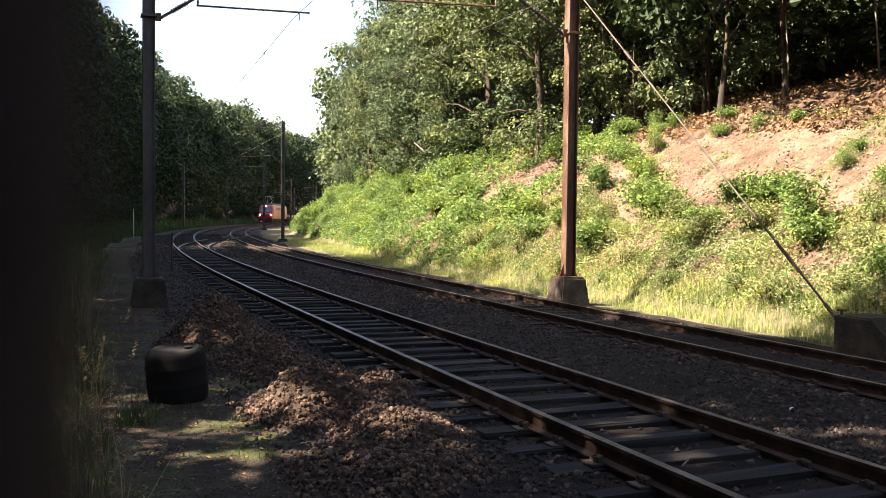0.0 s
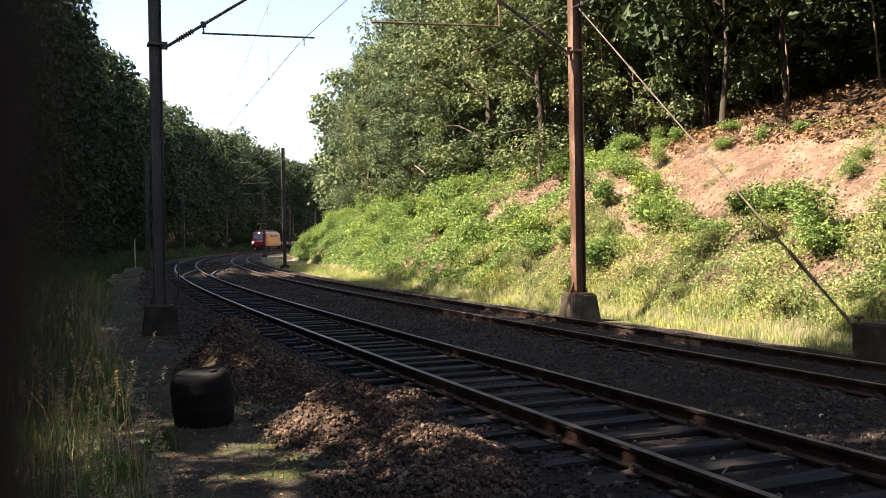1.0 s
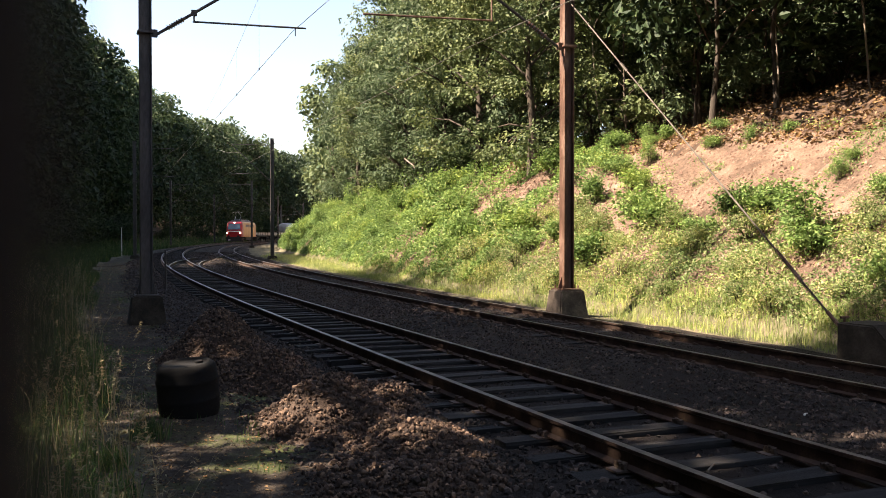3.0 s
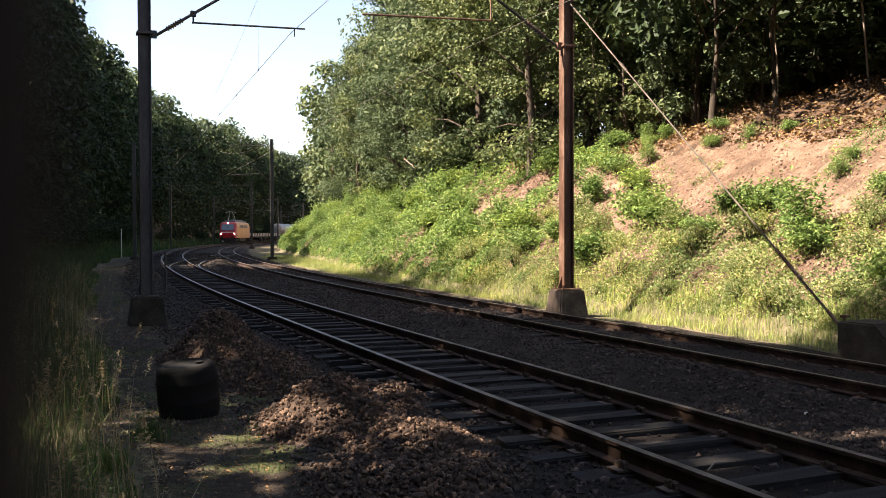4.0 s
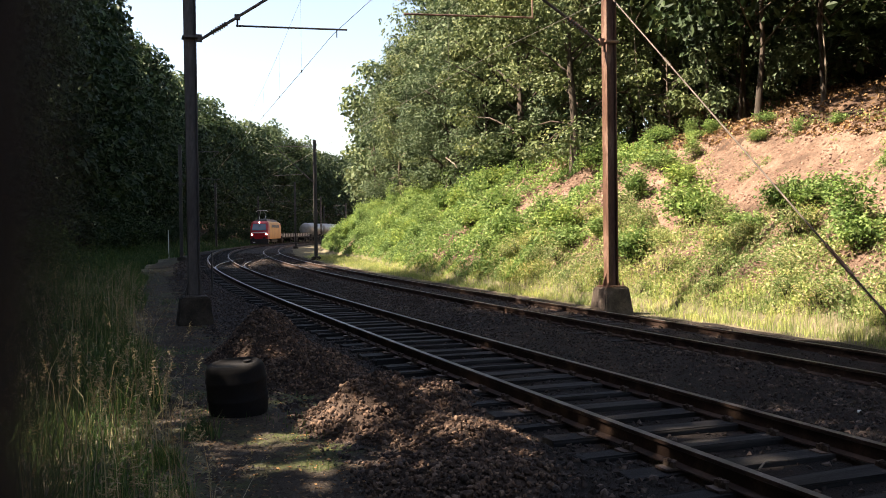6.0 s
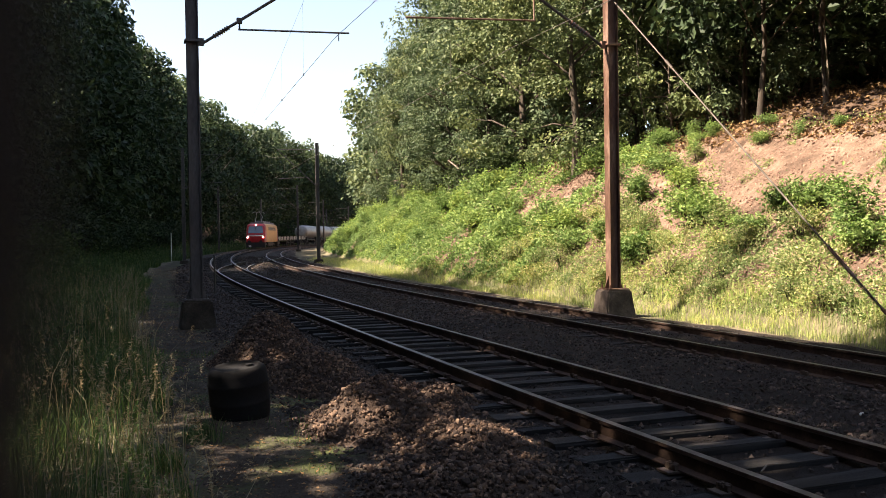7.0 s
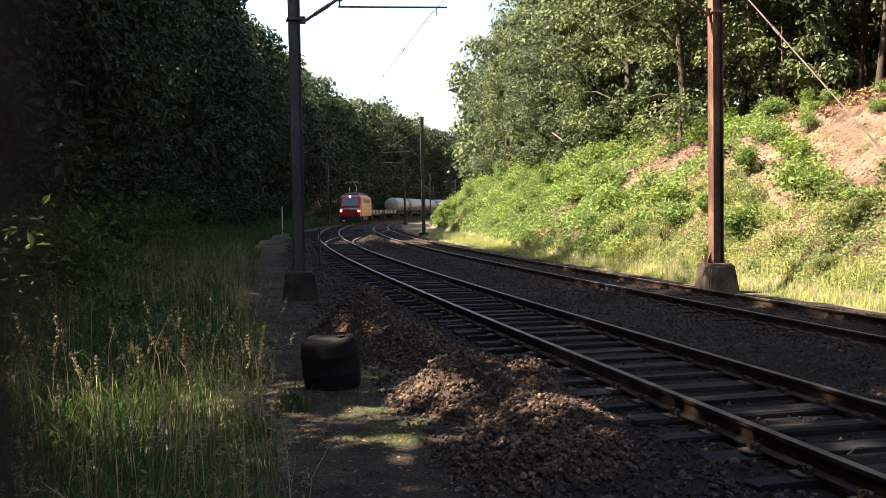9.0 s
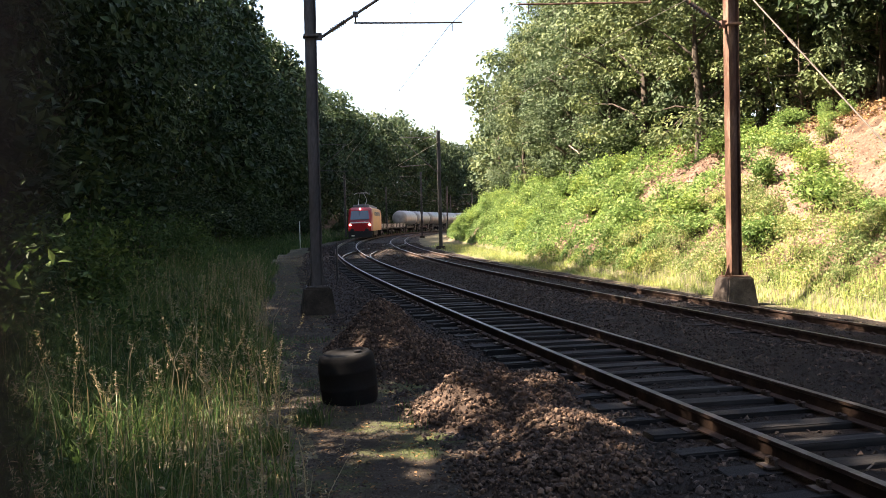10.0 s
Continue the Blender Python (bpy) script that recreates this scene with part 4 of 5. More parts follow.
def set_bush(kinds, n, s, o, size, label, group, rng, sink=0.03):
    b = copy_thing(kinds[n % len(kinds)], grounded(s, o, sink, rng.uniform(0, 360)))
    b.scale = (size, size, size * rng.uniform(0.85, 1.15))
    return tagged(b, label, "bush", group)


def build_bushes():
    rng = np.random.RandomState(8)
    lone = [(12.5, 10.2, 1.1), (11.6, 10.1, 0.85), (15.3, 11.7, 0.8), (14.6, 11.5, 0.6), (8.6, 10.9, 0.8), (9.2, 10.6, 0.75), (10.0, 10.2, 0.7), (6.1, 9.8, 1.05), (5.6, 9.6, 0.8), (13.1, 8.7, 0.75),
            (7.2, 12.4, 0.4), (7.0, 11.8, 0.45), (5.0, 11.0, 0.5), (16.5, 10.9, 0.8), (17.3, 12.4, 0.8), (16.2, 12.9, 0.6), (18.5, 12.6, 0.8), (19.0, 9.4, 1.1), (17.4, 9.0, 0.9), (20.5, 9.6, 1.2),
            (22.6, 12.9, 1.1), (16.0, 9.3, 0.7), (13.6, 13.4, 0.5), (12.2, 13.6, 0.4), (10.9, 13.9, 0.35), (23.5, 8.6, 0.9), (3.0, 9.0, 0.7), (1.5, 10.5, 0.7)]
    for n, (s, o, k) in enumerate(lone):
        set_bush(BUSHES, n, s, o, k * rng.uniform(0.9, 1.1), "bright green leafy bush on the sandy bank", "bushes on the bank", rng)
    for n in range(80):
        s = rng.uniform(22, 100)
        o = float(foot_at(s)) + rng.uniform(0.6, 6.2)
        if 20.5 < s < 28 and 2.7 < o - foot_at(s) < 5.0:
            continue
        set_bush(BUSHES, n, s, o, rng.uniform(0.8, 1.5), "dense bright green bramble bush on the bank", "bushes on the bank", rng)
    for n in range(9):
        set_bush(BUSHES, n, rng.uniform(12, 24), float(foot_at(20)) + 6.3 + rng.normal(0, 0.35), rng.uniform(0.35, 0.7), "low green shrub at the top of the sandy bank", "bushes on the bank", rng)
    for n in range(75):
        s, u = rng.uniform(-3, 22), rng.uniform(0.05, 1) ** 1.2
        set_bush(DRY_BUSHES, n, s, 7.9 + 2.9 * u, rng.uniform(0.6, 1.2), "sun-bleached clump of herbs on the lower bank", "herb clumps on the bank", rng)
    for n in range(22):
        set_bush(HERB_BUSHES, n, 1.5 + 1.7 * n + rng.normal(0, 0.4), -7.4 - abs(rng.normal(0, 0.9)), rng.uniform(0.75, 1.2), "leafy green shrub on the shaded bank above the grass", "shrubs on the shaded side", rng)
    # The nearest of these shrubs are out of view and shade the grass.
    for n in range(78):
        s = -8 + n * 2.4 if n < 52 else 117 + (n - 52) * 6.5
        set_bush(SHADE_BUSHES, n, s, (-9.3 if s < 40 else -7.6) - abs(rng.normal(0, 1.2)) - (1.0 if s < 4 else 0), rng.uniform(0.7, 1.15), "dark green shrub in the shade under the trees", "shrubs on the shaded side", rng)
    for n in range(18):
        set_bush(SHADE_BUSHES, n, -14 + n * 2.3 + rng.normal(0, 0.5), 21.5 + rng.normal(0, 1.6), rng.uniform(1.0, 1.7), "dark understorey shrub inside the wood", "bushes on the bank", rng)
    for n in range(26):
        s = 24 + n * 3 + rng.normal(0, 0.6)
        set_bush(SHADE_BUSHES, n, s, float(foot_at(s)) + 6.4 + rng.normal(0, 0.3), rng.uniform(0.6, 0.95), "green shrub below the trees of the bank", "bushes on the bank", rng)


build_bushes()
for proto in BUSHES + DRY_BUSHES + HERB_BUSHES + SHADE_BUSHES:
    for o in (*proto.children, proto):
        bpy.data.objects.remove(o)


def scatter(rng, n, s0, s1, keep, o_of):
    """Random places s, o on the ground for which keep(s, o) holds."""
    s = rng.uniform(s0, s1, n)
    o = o_of(s, rng.uniform(0, 1, n))
    k = keep(s, o)
    return s[k], o[k]


def bank_cover():
    rng = np.random.RandomState(9)
    on_bank = lambda s, u: foot_at(s) + 0.2 + u * 6.4
    bare = lambda s, o: np.exp(-(((s - 24) / 3.0) ** 2 + ((o - foot_at(s) - 4.1) / 1.0) ** 2)) + np.exp(-(((s - 14.4) / 0.9) ** 2 + ((o - foot_at(s) - 2.2) / 0.6) ** 2)) + 1.1 * smooth(19, 13, s) * smooth(2.2, 3.4, o - foot_at(s)) + 0.5 * smooth(22, 18, s)
    # dense brambles
    s, o = scatter(rng, 190000, 19, 112, lambda s, o: (bare(s, o) + 0.25 * wobble(s, o, 1.5, 31) < 0.42) & (rng.uniform(0, 1, len(s)) < 1.15 - (s - 19) / 125), on_bank)
    h = 0.08 + 0.6 * np.clip(0.45 + 1.2 * wobble(s, o, 0.75, 32), 0, 1.6)
    x, y, z = along(s, o, lift(s, o) + h * rng.uniform(0.15, 1, len(s)) ** 0.6)
    v, f = leaves(rng, np.stack([x, y, z], 1), 0.125 + 0.0005 * np.clip(s[:, None] - 30, 0, 80), np.array([-0.3, 0.0, 0.3]), 0.7, 0.55)
    stuff("bramble_cover", v, f, M_BRAMBLE, "dense bright green brambles and nettles covering the bank", "undergrowth")
    # dry herbs towards the near end
    s, o = scatter(rng, 190000, -8, 24, lambda s, o: (o - foot_at(s) < 2.5 + 0.9 * wobble(s, o, 1.8, 33)) & (wobble(s, o, 0.6, 37) > -0.75) | (wobble(s, o, 0.7, 34) > 0.62) & (rng.uniform(0, 1, len(s)) < 0.35), on_bank)
    h = 0.05 + 0.45 * np.clip(0.4 + 1.3 * wobble(s, o, 0.5, 35), 0, 1.5)
    x, y, z = along(s, o, lift(s, o) + h * rng.uniform(0.05, 1, len(s)))
    v, f = leaves(rng, np.stack([x, y, z], 1), 0.08, np.array([-0.25, 0.0, 0.3]), 0.5, 0.42)
    stuff("herb_cover", v, f, M_DRYLEAF, "sun-bleached herbs and weeds on the lower bank", "undergrowth")
    # green weeds among them
    s, o = scatter(rng, 34000, -8, 26, lambda s, o: wobble(s, o, 1.0, 36) + 0.6 * smooth(4.0, 1.0, o - foot_at(s)) > 0.55, on_bank)
    x, y, z = along(s, o, lift(s, o) + rng.uniform(0.03, 0.3, len(s)))
    v, f = leaves(rng, np.stack([x, y, z], 1), 0.07, None, 0.8, 0.45)
    stuff("green_weeds", v, f, M_BRAMBLE, "small green weeds scattered over the sandy bank", "undergrowth")
    # clods on bare sand
    s, o = scatter(rng, 11000, -4, 32, lambda s, o: o > foot_at(s) + 1.5, on_bank)
    x, y, z = along(s, o, lift(s, o))
    v, f = clods(rng, x, y, z, 0.075)
    stuff("soil_clods", v, f, M_CLOD, "loose clods of sandy orange soil on the bank", "soil")
    # fallen leaves above
    s, o = scatter(rng, 30000, -14, 30, lambda s, o: o > 13.4, lambda s, u: 13.5 + 16 * u ** 1.6)
    x, y, z = along(s, o, lift(s, o) + rng.uniform(0.0, 0.14, len(s)))
    v, f = leaves(rng, np.stack([x, y, z], 1), 0.13, None, 1.2, 0.6)
    stuff("fallen_leaf_cover", v, f, M_DEADLEAF, "brown fallen leaves and twigs under the wood", "leaf litter")
    # grass strip along the foot
    s, o = scatter(rng, 34000, -6, 72, lambda s, o: rng.uniform(0, 1, len(s)) < 1.15 - s / 90, lambda s, u: 7.05 + (foot_at(s) - 6.3) * u)
    x, y, z = along(s, o, lift(s, o))
    v, f, _, _ = blades(rng, x, y, z, 0.3 * (0.4 + 0.6 * smooth(7.0, 7.9, o)), 0.011, 0.5)
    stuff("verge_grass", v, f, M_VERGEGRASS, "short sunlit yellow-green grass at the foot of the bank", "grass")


bank_cover()


def pale_stems():
    rng = np.random.RandomState(14)
    for s, o, h, lean in ((22.5, 15.0, 6.0, -0.12), (14.0, 16.4, 7.0, -0.1), (11.0, 17.0, 7.5, -0.16), (9.5, 18.0, 8.0, -0.2), (12.5, 19.0, 8.0, -0.05), (7.0, 19.5, 8.0, 0.05)):
        path = [(Vector((lean * h * f + rng.normal(0, 0.06), rng.normal(0, 0.06), h * f - 0.2)), 0.036 * (1 - 0.6 * f)) for f in np.linspace(0, 1, 7)]
        root = new("sapling")
        root.matrix_basis = grounded(s, o)
        share("stem", limb_mesh("stem", [path] + [[(path[k][0], 0.02), (path[k][0] + Vector((rng.normal(0, 0.6), rng.normal(0, 0.6), 0.6)), 0.006)] for k in (3, 4, 5)], M_PALEBARK, 6), root)
        tagged(root, "thin pale bare stem at the edge of the wood", "sapling", "pale stems on the bank")


pale_stems()


# ---- near side: path, heaps, grass ----
def heap(name, s, o, ls, lo, h, seed, label, lumps=()):  # lumps: further mounds, relative to the first
    """A heap of spoil: a rounded mound with loose stones over it."""
    rng = np.random.RandomState(seed)
    mounds = [(0, 0, ls, lo, h), *lumps]

    def over(a, b):
        z = 0
        for ms, mo, mls, mlo, mh in mounds:
            z = np.maximum(z, mh * np.clip(1.15 * np.exp(-(((a - s - ms) / mls) ** 2 + ((b - o - mo) / mlo) ** 2)) - 0.15, 0, 1))
        return z + (0.045 * wobble(a, b, 0.28, seed) + 0.035 * wobble(a, b, 0.09, seed + 1)) * np.clip(z * 6, 0, 1)

    ga, gb = np.meshgrid(np.linspace(s - 3.4, s + 3.4, 170), np.linspace(o - 1.5, o + 1.6, 100), indexing="ij")
    z = over(ga, gb)
    x, y, _ = along(ga, gb)
    v = np.stack([x, y, lift(ga, gb) + z - 0.035], -1).reshape(-1, 3)
    i, j = np.meshgrid(np.arange(169), np.arange(99), indexing="ij")
    c = i * 100 + j
    f = np.stack([c + 100, c + 101, c + 1, c], -1).reshape(-1, 4)
    root = tagged(new(name), label, "gravel heap", "heaps of old ballast")
    share("mound", mesh_of("mound", v, f, M_HEAP, smooth_faces=True), root)
    n = 30000
    a, b = rng.uniform(s - 3.4, s + 3.4, n), rng.uniform(o - 1.5, o + 1.6, n)
    zz = over(a, b)
    k = rng.uniform(0, 1, n) < np.clip(zz * 6, 0, 0.6)
    k &= ~((abs(b) < 0.95) & (zz < 0.1))
    a, b, zz = a[k], b[k], zz[k]
    x, y, _ = along(a, b)
    v, f = stones(rng, x, y, lift(a, b) + zz - 0.016, 0.034)
    tagged(share("rubble", mesh_of("rubble", v, f, M_HEAPSTONE), root), kind="stuff")
    n = 10000
    a, b = rng.uniform(s - 3.4, s + 3.4, n), rng.uniform(o - 1.5, o + 1.6, n)
    zz = over(a, b)
    k = (rng.uniform(0, 1, n) < np.clip(zz * 5, 0, 0.6)) & ~((abs(b) < 0.95) & (zz < 0.1))
    a, b, zz = a[k], b[k], zz[k]
    x, y, _ = along(a, b)
    v, f = clods(rng, x, y, lift(a, b) + zz - 0.012, 0.05)
    tagged(share("crumbled_soil", mesh_of("crumbled_soil", v, f, M_HEAPSTONE), root), kind="stuff")
    return root


M_HEAP = surface("spoil", (0.028, 0.018, 0.013), (0.055, 0.036, 0.026), (0.10, 0.068, 0.05), 3.0, 50, 0.95, bump=1.0, depth=0.03)
heap("gravel_heap", 0.45, -2.25, 0.85, 0.6, 0.5, 81, "brown heap of old ballast and soil beside the track", [(-1.5, 0.35, 0.9, 0.5, 0.22), (0.45, 0.8, 0.8, 0.4, 0.24), (-2.5, -0.1, 0.9, 0.7, 0.16), (-0.6, 0.25, 0.5, 0.3, 0.3)])
heap("gravel_heap", 5.4, -2.6, 1.2, 0.66, 0.85, 82, "larger brown heap of old ballast behind the dark block", [(-1.9, 0.3, 1.0, 0.6, 0.46), (1.5, 0.2, 0.9, 0.5, 0.4)])


def loose_ballast():
    rng = np.random.RandomState(15)
    n = 74000
    s, o = -7 + 44 * rng.uniform(0, 1, n) ** 1.9, rng.uniform(-3.1, 6.6, n)
    inside = (abs(o) < 0.68) | (abs(o - SEP) < 0.68)
    k = (rng.uniform(0, 1, n) < np.where(inside, 0.16, 0.6)) & (abs(abs(o) - 0.7525) > 0.12) & (abs(abs(o - SEP) - 0.7525) > 0.12)
    s, o = s[k], o[k]
    x, y, z = along(s, o, lift(s, o))
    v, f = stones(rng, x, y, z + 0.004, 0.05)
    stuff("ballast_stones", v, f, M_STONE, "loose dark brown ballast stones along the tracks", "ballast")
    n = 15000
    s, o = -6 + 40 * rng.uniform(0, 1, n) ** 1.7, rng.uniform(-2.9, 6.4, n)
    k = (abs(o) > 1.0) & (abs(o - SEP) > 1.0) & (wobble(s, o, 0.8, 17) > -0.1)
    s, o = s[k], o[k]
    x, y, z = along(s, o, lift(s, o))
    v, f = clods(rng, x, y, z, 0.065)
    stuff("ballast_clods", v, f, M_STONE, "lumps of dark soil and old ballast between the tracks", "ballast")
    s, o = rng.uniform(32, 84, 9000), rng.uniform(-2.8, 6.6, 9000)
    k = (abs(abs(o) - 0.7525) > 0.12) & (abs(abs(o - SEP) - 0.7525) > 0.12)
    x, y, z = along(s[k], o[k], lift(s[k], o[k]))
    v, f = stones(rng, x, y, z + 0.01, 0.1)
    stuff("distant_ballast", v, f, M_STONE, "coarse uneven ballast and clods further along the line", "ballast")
    s, o = -6 + 56 * rng.uniform(0, 1, 26000) ** 1.9, rng.uniform(-4.8, -2.6, 26000)
    x, y, z = along(s, o, lift(s, o))
    v, f = stones(rng, x, y, z - 0.004, 0.03)
    stuff("path_gravel", v, f, M_PATHSTONE, "fine gravel trodden into the earth path", "gravel")


loose_ballast()


def dark_drum():
    """A squat black drum: rounded foot and shoulder, two raised hoops, a sunken lid with a bung."""
    rings = [(0.0, 0.0), (0.27, 0.0), (0.31, 0.03), (0.325, 0.09), (0.33, 0.2), (0.336, 0.21), (0.336, 0.235), (0.331, 0.245), (0.332, 0.4), (0.338, 0.41), (0.338, 0.435), (0.332, 0.445),
             (0.325, 0.53), (0.305, 0.585), (0.27, 0.61), (0.25, 0.612), (0.235, 0.59), (0.0, 0.588)]
    n, v, f = 28, [], []
    for r, z in rings:
        v += [(r * math.cos(6.2832 * j / n), r * math.sin(6.2832 * j / n), z) for j in range(n)]
    for i in range(len(rings) - 1):
        f += [(i * n + j, i * n + (j + 1) % n, (i + 1) * n + (j + 1) % n, (i + 1) * n + j) for j in range(n)]
    drum = tagged(share("drum", mesh_of("drum", v, f, M_BIN, smooth_faces=True)), "black weathered drum standing beside the gravel heap", "drum")
    drum.matrix_basis = grounded(1.5, -3.52, 0.03) @ pose(0, 0, 0, 3, -5, 0)
    bm = bmesh.new()
    tube(bm, (0.14, 0, 0.58), (0.14, 0, 0.612), 0.045, n=12)
    part("bung", bm, M_BIN, drum)


dark_drum()


def near_grass():
    rng = np.random.RandomState(16)
    # tall grass between path and shrubs
    n = 92000
    s, o = -8.5 + 46 * rng.uniform(0, 1, n) ** 1.7, -3.75 - 7.2 * rng.uniform(0, 1, n) ** 0.85
    edge = -4.3 + 0.28 * wobble(s, o, 1.6, 41) + 0.35 * smooth(12, 22, s)
    x, y, z = along(s, o, lift(s, o))
    k = (o < edge) & (np.hypot(x, y) > 2.6)
    s, o, x, y, z = s[k], o[k], x[k], y[k], z[k]
    tall = 0.55 + 0.25 * wobble(s, o, 1.4, 42) - 0.25 * smooth(0.6, 0.0, edge[k] - o)
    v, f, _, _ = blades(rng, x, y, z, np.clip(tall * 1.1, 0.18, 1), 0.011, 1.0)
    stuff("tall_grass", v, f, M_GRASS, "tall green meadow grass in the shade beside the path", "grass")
    # seed stalks
    n = 1300
    s, o = -7.5 + 34 * rng.uniform(0, 1, n) ** 1.5, -4.35 - 4.6 * rng.uniform(0, 1, n) ** 1.4
    x, y, z = along(s, o, lift(s, o))
    k = np.hypot(x, y) > 3.2
    x, y, z = x[k], y[k], z[k]
    v, f, tip, way = blades(rng, x, y, z, 1.0, 0.008, 0.35)
    m = len(tip)
    down = np.concatenate([way * -0.35, -np.ones((m, 1))], 1)
    pts = tip[:, None] + down[:, None] * rng.uniform(0, 0.2, (m, 22, 1)) + rng.normal(0, 0.01, (m, 22, 3))
    v2, f2 = leaves(rng, pts.reshape(-1, 3), 0.032, None, 2.0, 0.28)
    stuff("grass_stalks", np.concatenate([v, v2]), np.concatenate([f, f2 + len(v)]), M_SEED, "pale dry grass stalks with seed heads", "grass")
    # herbs under the trees of the shaded side
    n = 85000
    s, o = -7 + 100 * rng.uniform(0, 1, n) ** 1.5, -4.9 - 6.5 * rng.uniform(0, 1, n)
    h = 0.2 + (0.45 + 0.55 * smooth(-6.0, -7.5, o)) * np.clip(0.4 + wobble(s, o, 1.3, 45), 0, 1.4)
    x, y, z = along(s, o, lift(s, o) + h * rng.uniform(0.05, 1, n))
    k = (np.hypot(x, y) > 4.0) & (o < -5.2 + 0.4 * wobble(s, o, 1.6, 41) - 0.8 * smooth(8, 2, s)) & (wobble(s, o, 2.2, 46) > -0.35)
    v, f = leaves(rng, np.stack([x, y, z], 1)[k], 0.12, None, 0.8, 0.5)
    stuff("shade_herbs", v, f, M_SHADEHERB, "dark green nettles and herbs in the shade", "undergrowth")
    # coarse grass further along the path
    n = 26000
    s, o = rng.uniform(14, 80, n), -4.7 - 4.5 * rng.uniform(0, 1, n) ** 1.5
    o = o + 0.4 * wobble(s, o, 1.8, 48)
    x, y, z = along(s, o, lift(s, o))
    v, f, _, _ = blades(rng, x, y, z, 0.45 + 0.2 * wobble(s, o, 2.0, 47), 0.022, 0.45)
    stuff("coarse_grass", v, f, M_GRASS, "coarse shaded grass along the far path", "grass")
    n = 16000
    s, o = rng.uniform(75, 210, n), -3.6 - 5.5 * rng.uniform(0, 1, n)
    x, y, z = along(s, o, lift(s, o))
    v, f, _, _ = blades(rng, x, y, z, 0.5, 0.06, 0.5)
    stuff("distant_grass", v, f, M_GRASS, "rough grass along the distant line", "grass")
    # tufts and moss on the path
    n = 9000
    s, o = rng.uniform(-6, 20, n), rng.uniform(-4.8, -2.7, n)
    k = wobble(s, o, 0.8, 43) > 0.55
    s, o = s[k], o[k]
    x, y, z = along(s, o, lift(s, o))
    v, f, _, _ = blades(rng, x, y, z, 0.09, 0.008, 0.5)
    stuff("path_grass", v, f, M_GRASS, "short mossy grass growing on the path", "grass")
    # dry leaves and bits lying on the path
    n = 9000
    s, o = -6 + 60 * rng.uniform(0, 1, n) ** 1.5, rng.uniform(-5.0, -2.6, n)
    x, y, z = along(s, o, lift(s, o) + 0.006)
    v, f = leaves(rng, np.stack([x, y, z], 1), 0.04, None, 4.0, 0.5)
    stuff("path_litter", v, f, M_DEADLEAF, "dry leaves and twigs scattered over the path", "leaf litter")
    for s, o in ((0.4, -4.05), (-0.6, -4.5), (2.4, -4.4)):
        a, r = rng.uniform(0, 6.283, 150), 0.2 * rng.uniform(0, 1, 150) ** 0.8
        x, y, z = along(s + r * np.cos(a), o + r * np.sin(a), float(lift(s, o)))
        v, f, _, _ = blades(rng, x, y, np.full(150, float(z)), 0.24, 0.01, 0.8)
        tagged(share("grass_tuft", mesh_of("grass_tuft", v, f, M_GRASS)), "small bright green grass tuft on the path edge", "grass", "grass tufts")


near_grass()


def marker_post():
    bm = bmesh.new()
    tube(bm, (0, 0, -0.2), (0, 0, 2.5), 0.05, 0.045, n=10)
    ob = part("marker_post", bm, M_WHITE)
    ob.matrix_basis = grounded(76.5, -4.6)
    tagged(ob, "slim pale marker post beside the line", "post")


marker_post()


def small_things():
    bm = bmesh.new()
    tube(bm, (0, 0, -0.1), (0, 0, 1.35), 0.035, 0.03, n=8)
    stake = part("stake", bm, M_STEELGREY)
    stake.matrix_basis = grounded(23.5, -1.75)
    tagged(stake, "dark upright steel stake beside the rail", "stake")
    bm = bmesh.new()
    box(bm, 0.16, 0.05, 0.012, z=0.006)
    part("cap", bm, M_STEELGREY, stake, m=Matrix.Translation((0, 0, 1.35)))
    rng = np.random.RandomState(91)
    path = [(Vector((0.2 * k - 0.2, 0.05 * math.sin(k * 2.1), 0.012 + 0.01 * (k % 2))), 0.009 - 0.002 * k) for k in range(3)]
    stick = tagged(share("stick", limb_mesh("stick", [path], M_PALEBARK, 6)), "pale dry stick lying across the sleepers", "stick")
    stick.matrix_basis = spot(-3.1, -0.1, -0.155, 25)
    for s, o in ((0.67, -1.1), (-1.6, 2.3)):
        v, f = clods(rng, np.zeros(1), np.zeros(1), np.zeros(1), 0.06)
        scrap = tagged(share("pale_stone", mesh_of("pale_stone", v, f, M_WHITE)), "small white stone lying in the dark ballast", "stone", "white stones in the ballast")
        scrap.matrix_basis = grounded(s, o, -0.02)
    # a bare bough that sticks out of the leafy edge
    a, b, c = (Vector(map(float, along(s, o, z))) for s, o, z in ((40.6, 13.9, 4.2), (46.8, 13.4, 6.9), (58.5, 13.2, 7.5)))
    root = a.copy()
    bough = tagged(share("dead_bough", limb_mesh("dead_bough", [[(a - root, 0.05), (a.lerp(b, 0.5) - root + Vector((0, 0, 0.25)), 0.045), (b - root, 0.04), (b.lerp(c, 0.5) - root + Vector((0, 0, 0.2)), 0.03), (c - root, 0.012)],
                                                                [(b - root, 0.025), (b - root + Vector((-0.8, 1.6, 0.9)), 0.008)]], M_PALEBARK, 6)), "bare pale dead bough reaching out of the leafy edge", "branch")
    bough.matrix_basis = Matrix.Translation(root)


small_things()


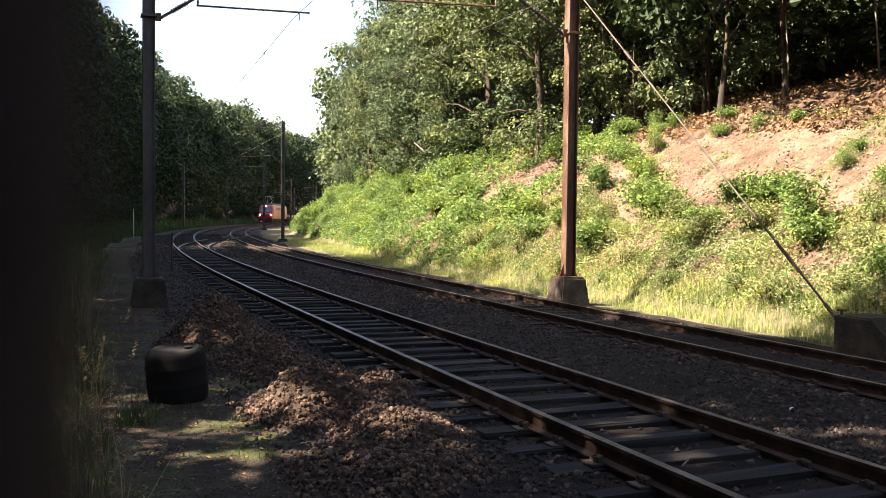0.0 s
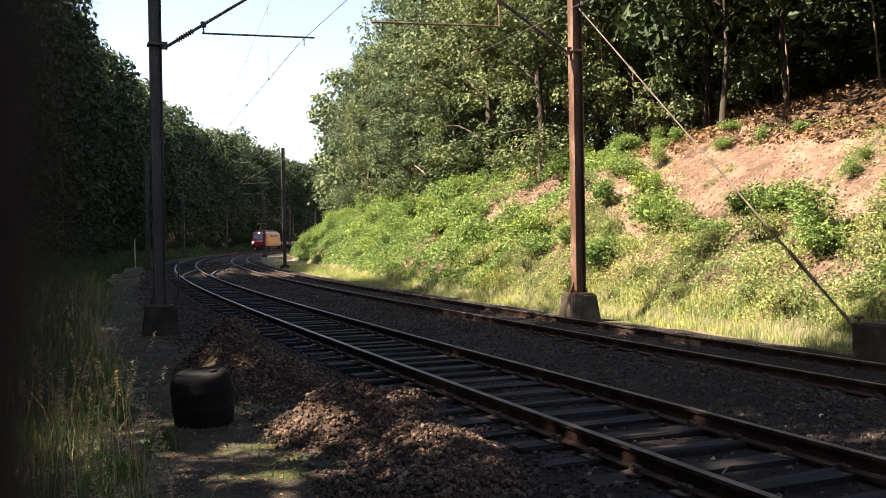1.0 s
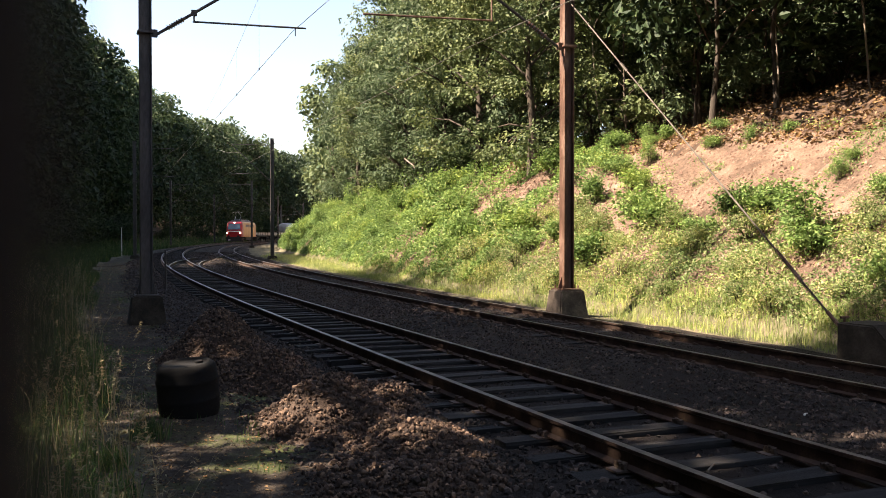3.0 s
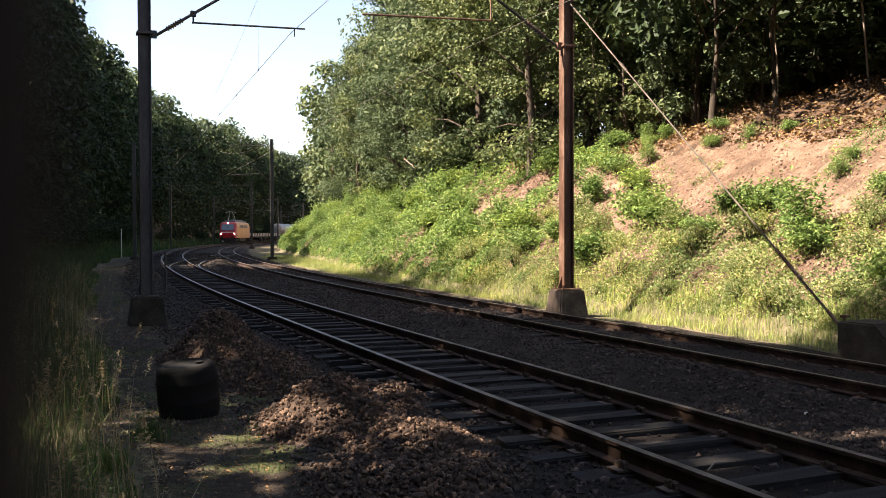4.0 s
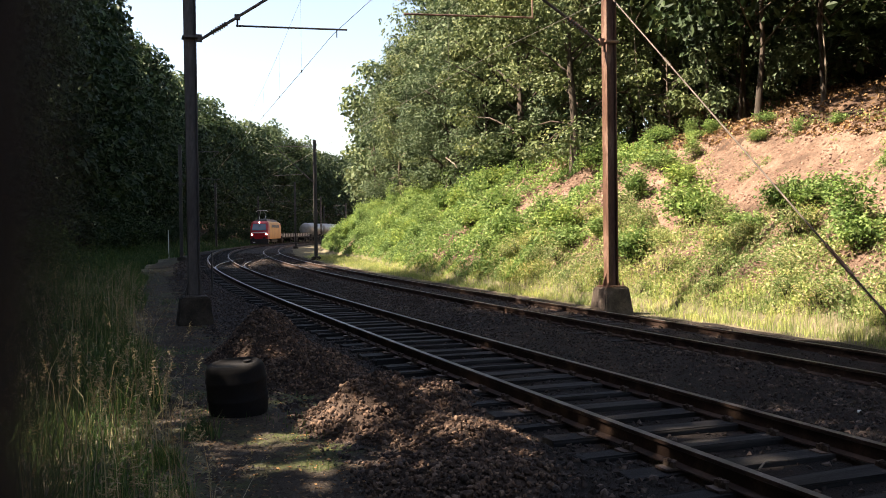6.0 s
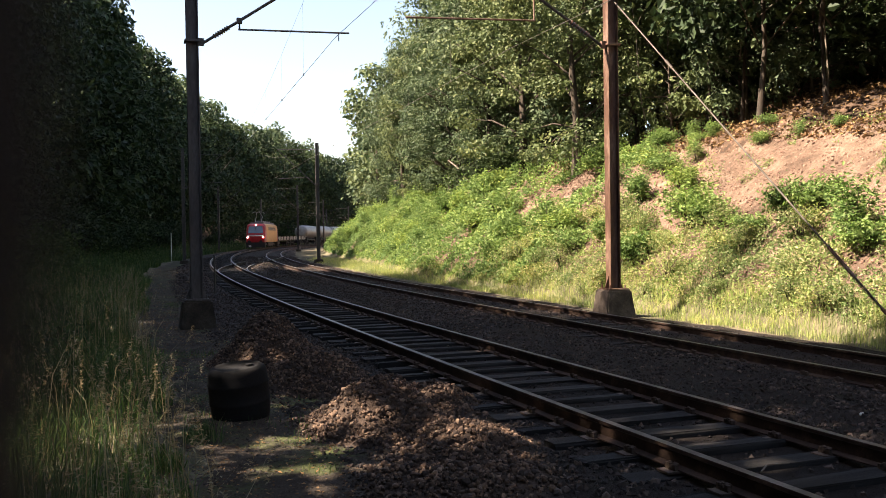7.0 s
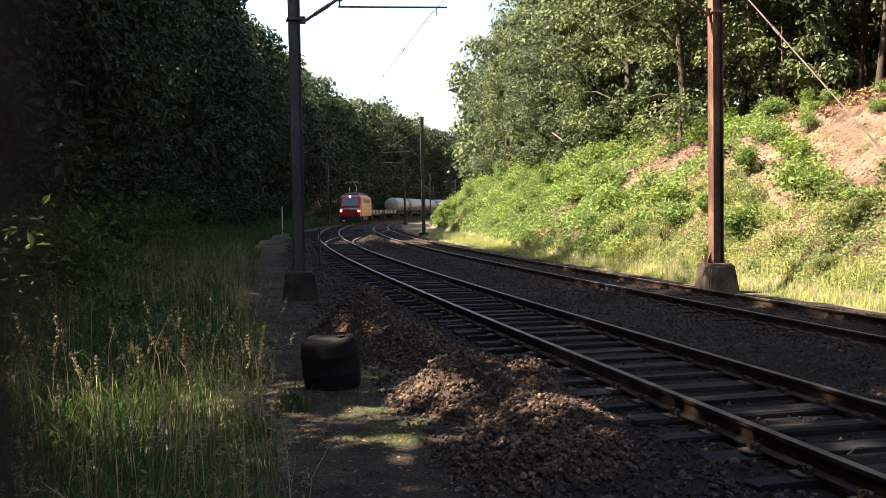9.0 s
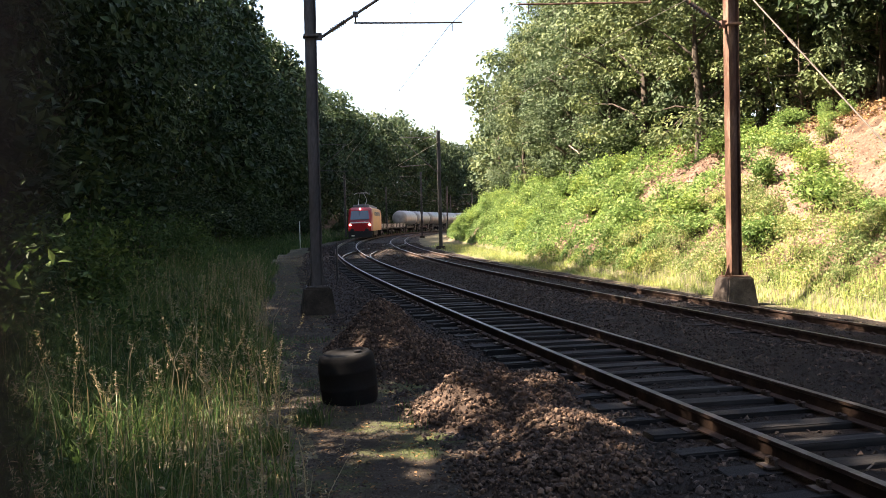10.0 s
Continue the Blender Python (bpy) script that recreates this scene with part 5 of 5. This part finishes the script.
def build_edge_plate():
    """Dark plate added close before the lens, keyed with the camera, darkening its left."""
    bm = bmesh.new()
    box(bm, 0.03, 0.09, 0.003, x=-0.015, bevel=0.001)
    ob = part("phone_cover", bm, M_EDGEPLATE)
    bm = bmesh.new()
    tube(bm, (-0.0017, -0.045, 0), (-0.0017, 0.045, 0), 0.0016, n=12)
    part("edge_bead", bm, M_EDGEPLATE, ob)
    return tagged(ob, "dark brown out-of-focus plate close before the lens, carried with the camera", "phone cover")


EDGE_PLATE = build_edge_plate()


# ---- what moves ----
FRONT = [(0.0, 184.5), (1.0, 177.3), (2.5, 166.5), (4.5, 151.5), (5.5, 143.5), (7.5, 127.0), (9.0, 111.5), (10.0, 99.8)]


def vehicle_rows(behind, base):
    """Rows for a vehicle whose middle runs that far behind the front of the train, on bogies base apart."""
    rows = []
    for t in np.arange(0, 10.01, 0.5):
        s = float(np.interp(t, [a for a, _ in FRONT], [b for _, b in FRONT])) + behind
        xa, ya, _ = along(s - base / 2, 0)
        xb, yb, _ = along(s + base / 2, 0)
        rows.append((float(t), pose(float(xa + xb) / 2, float(ya + yb) / 2, 0, 0, 0, math.degrees(math.atan2(ya - yb, xa - xb)))))
    return rows


# how far the plate's rim stands from the lens's axis, in millimetres
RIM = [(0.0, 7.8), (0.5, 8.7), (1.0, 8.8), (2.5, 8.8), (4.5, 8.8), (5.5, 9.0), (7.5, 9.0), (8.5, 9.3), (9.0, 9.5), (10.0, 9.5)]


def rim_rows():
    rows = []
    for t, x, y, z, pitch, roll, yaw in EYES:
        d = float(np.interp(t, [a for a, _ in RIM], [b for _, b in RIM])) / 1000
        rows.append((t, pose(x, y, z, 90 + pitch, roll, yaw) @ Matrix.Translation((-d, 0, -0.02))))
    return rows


def motions():
    walk(EDGE_PLATE, rim_rows())
    walk(LOCO, vehicle_rows(9.5, 9.8))
    for n, flat in enumerate(FLATS):
        walk(flat, vehicle_rows(28.2 + 17.3 * n, 12.0))
    for n, tank in enumerate(TANKS):
        walk(tank, vehicle_rows(62.9 + 16.4 * n, 10.8))


motions()
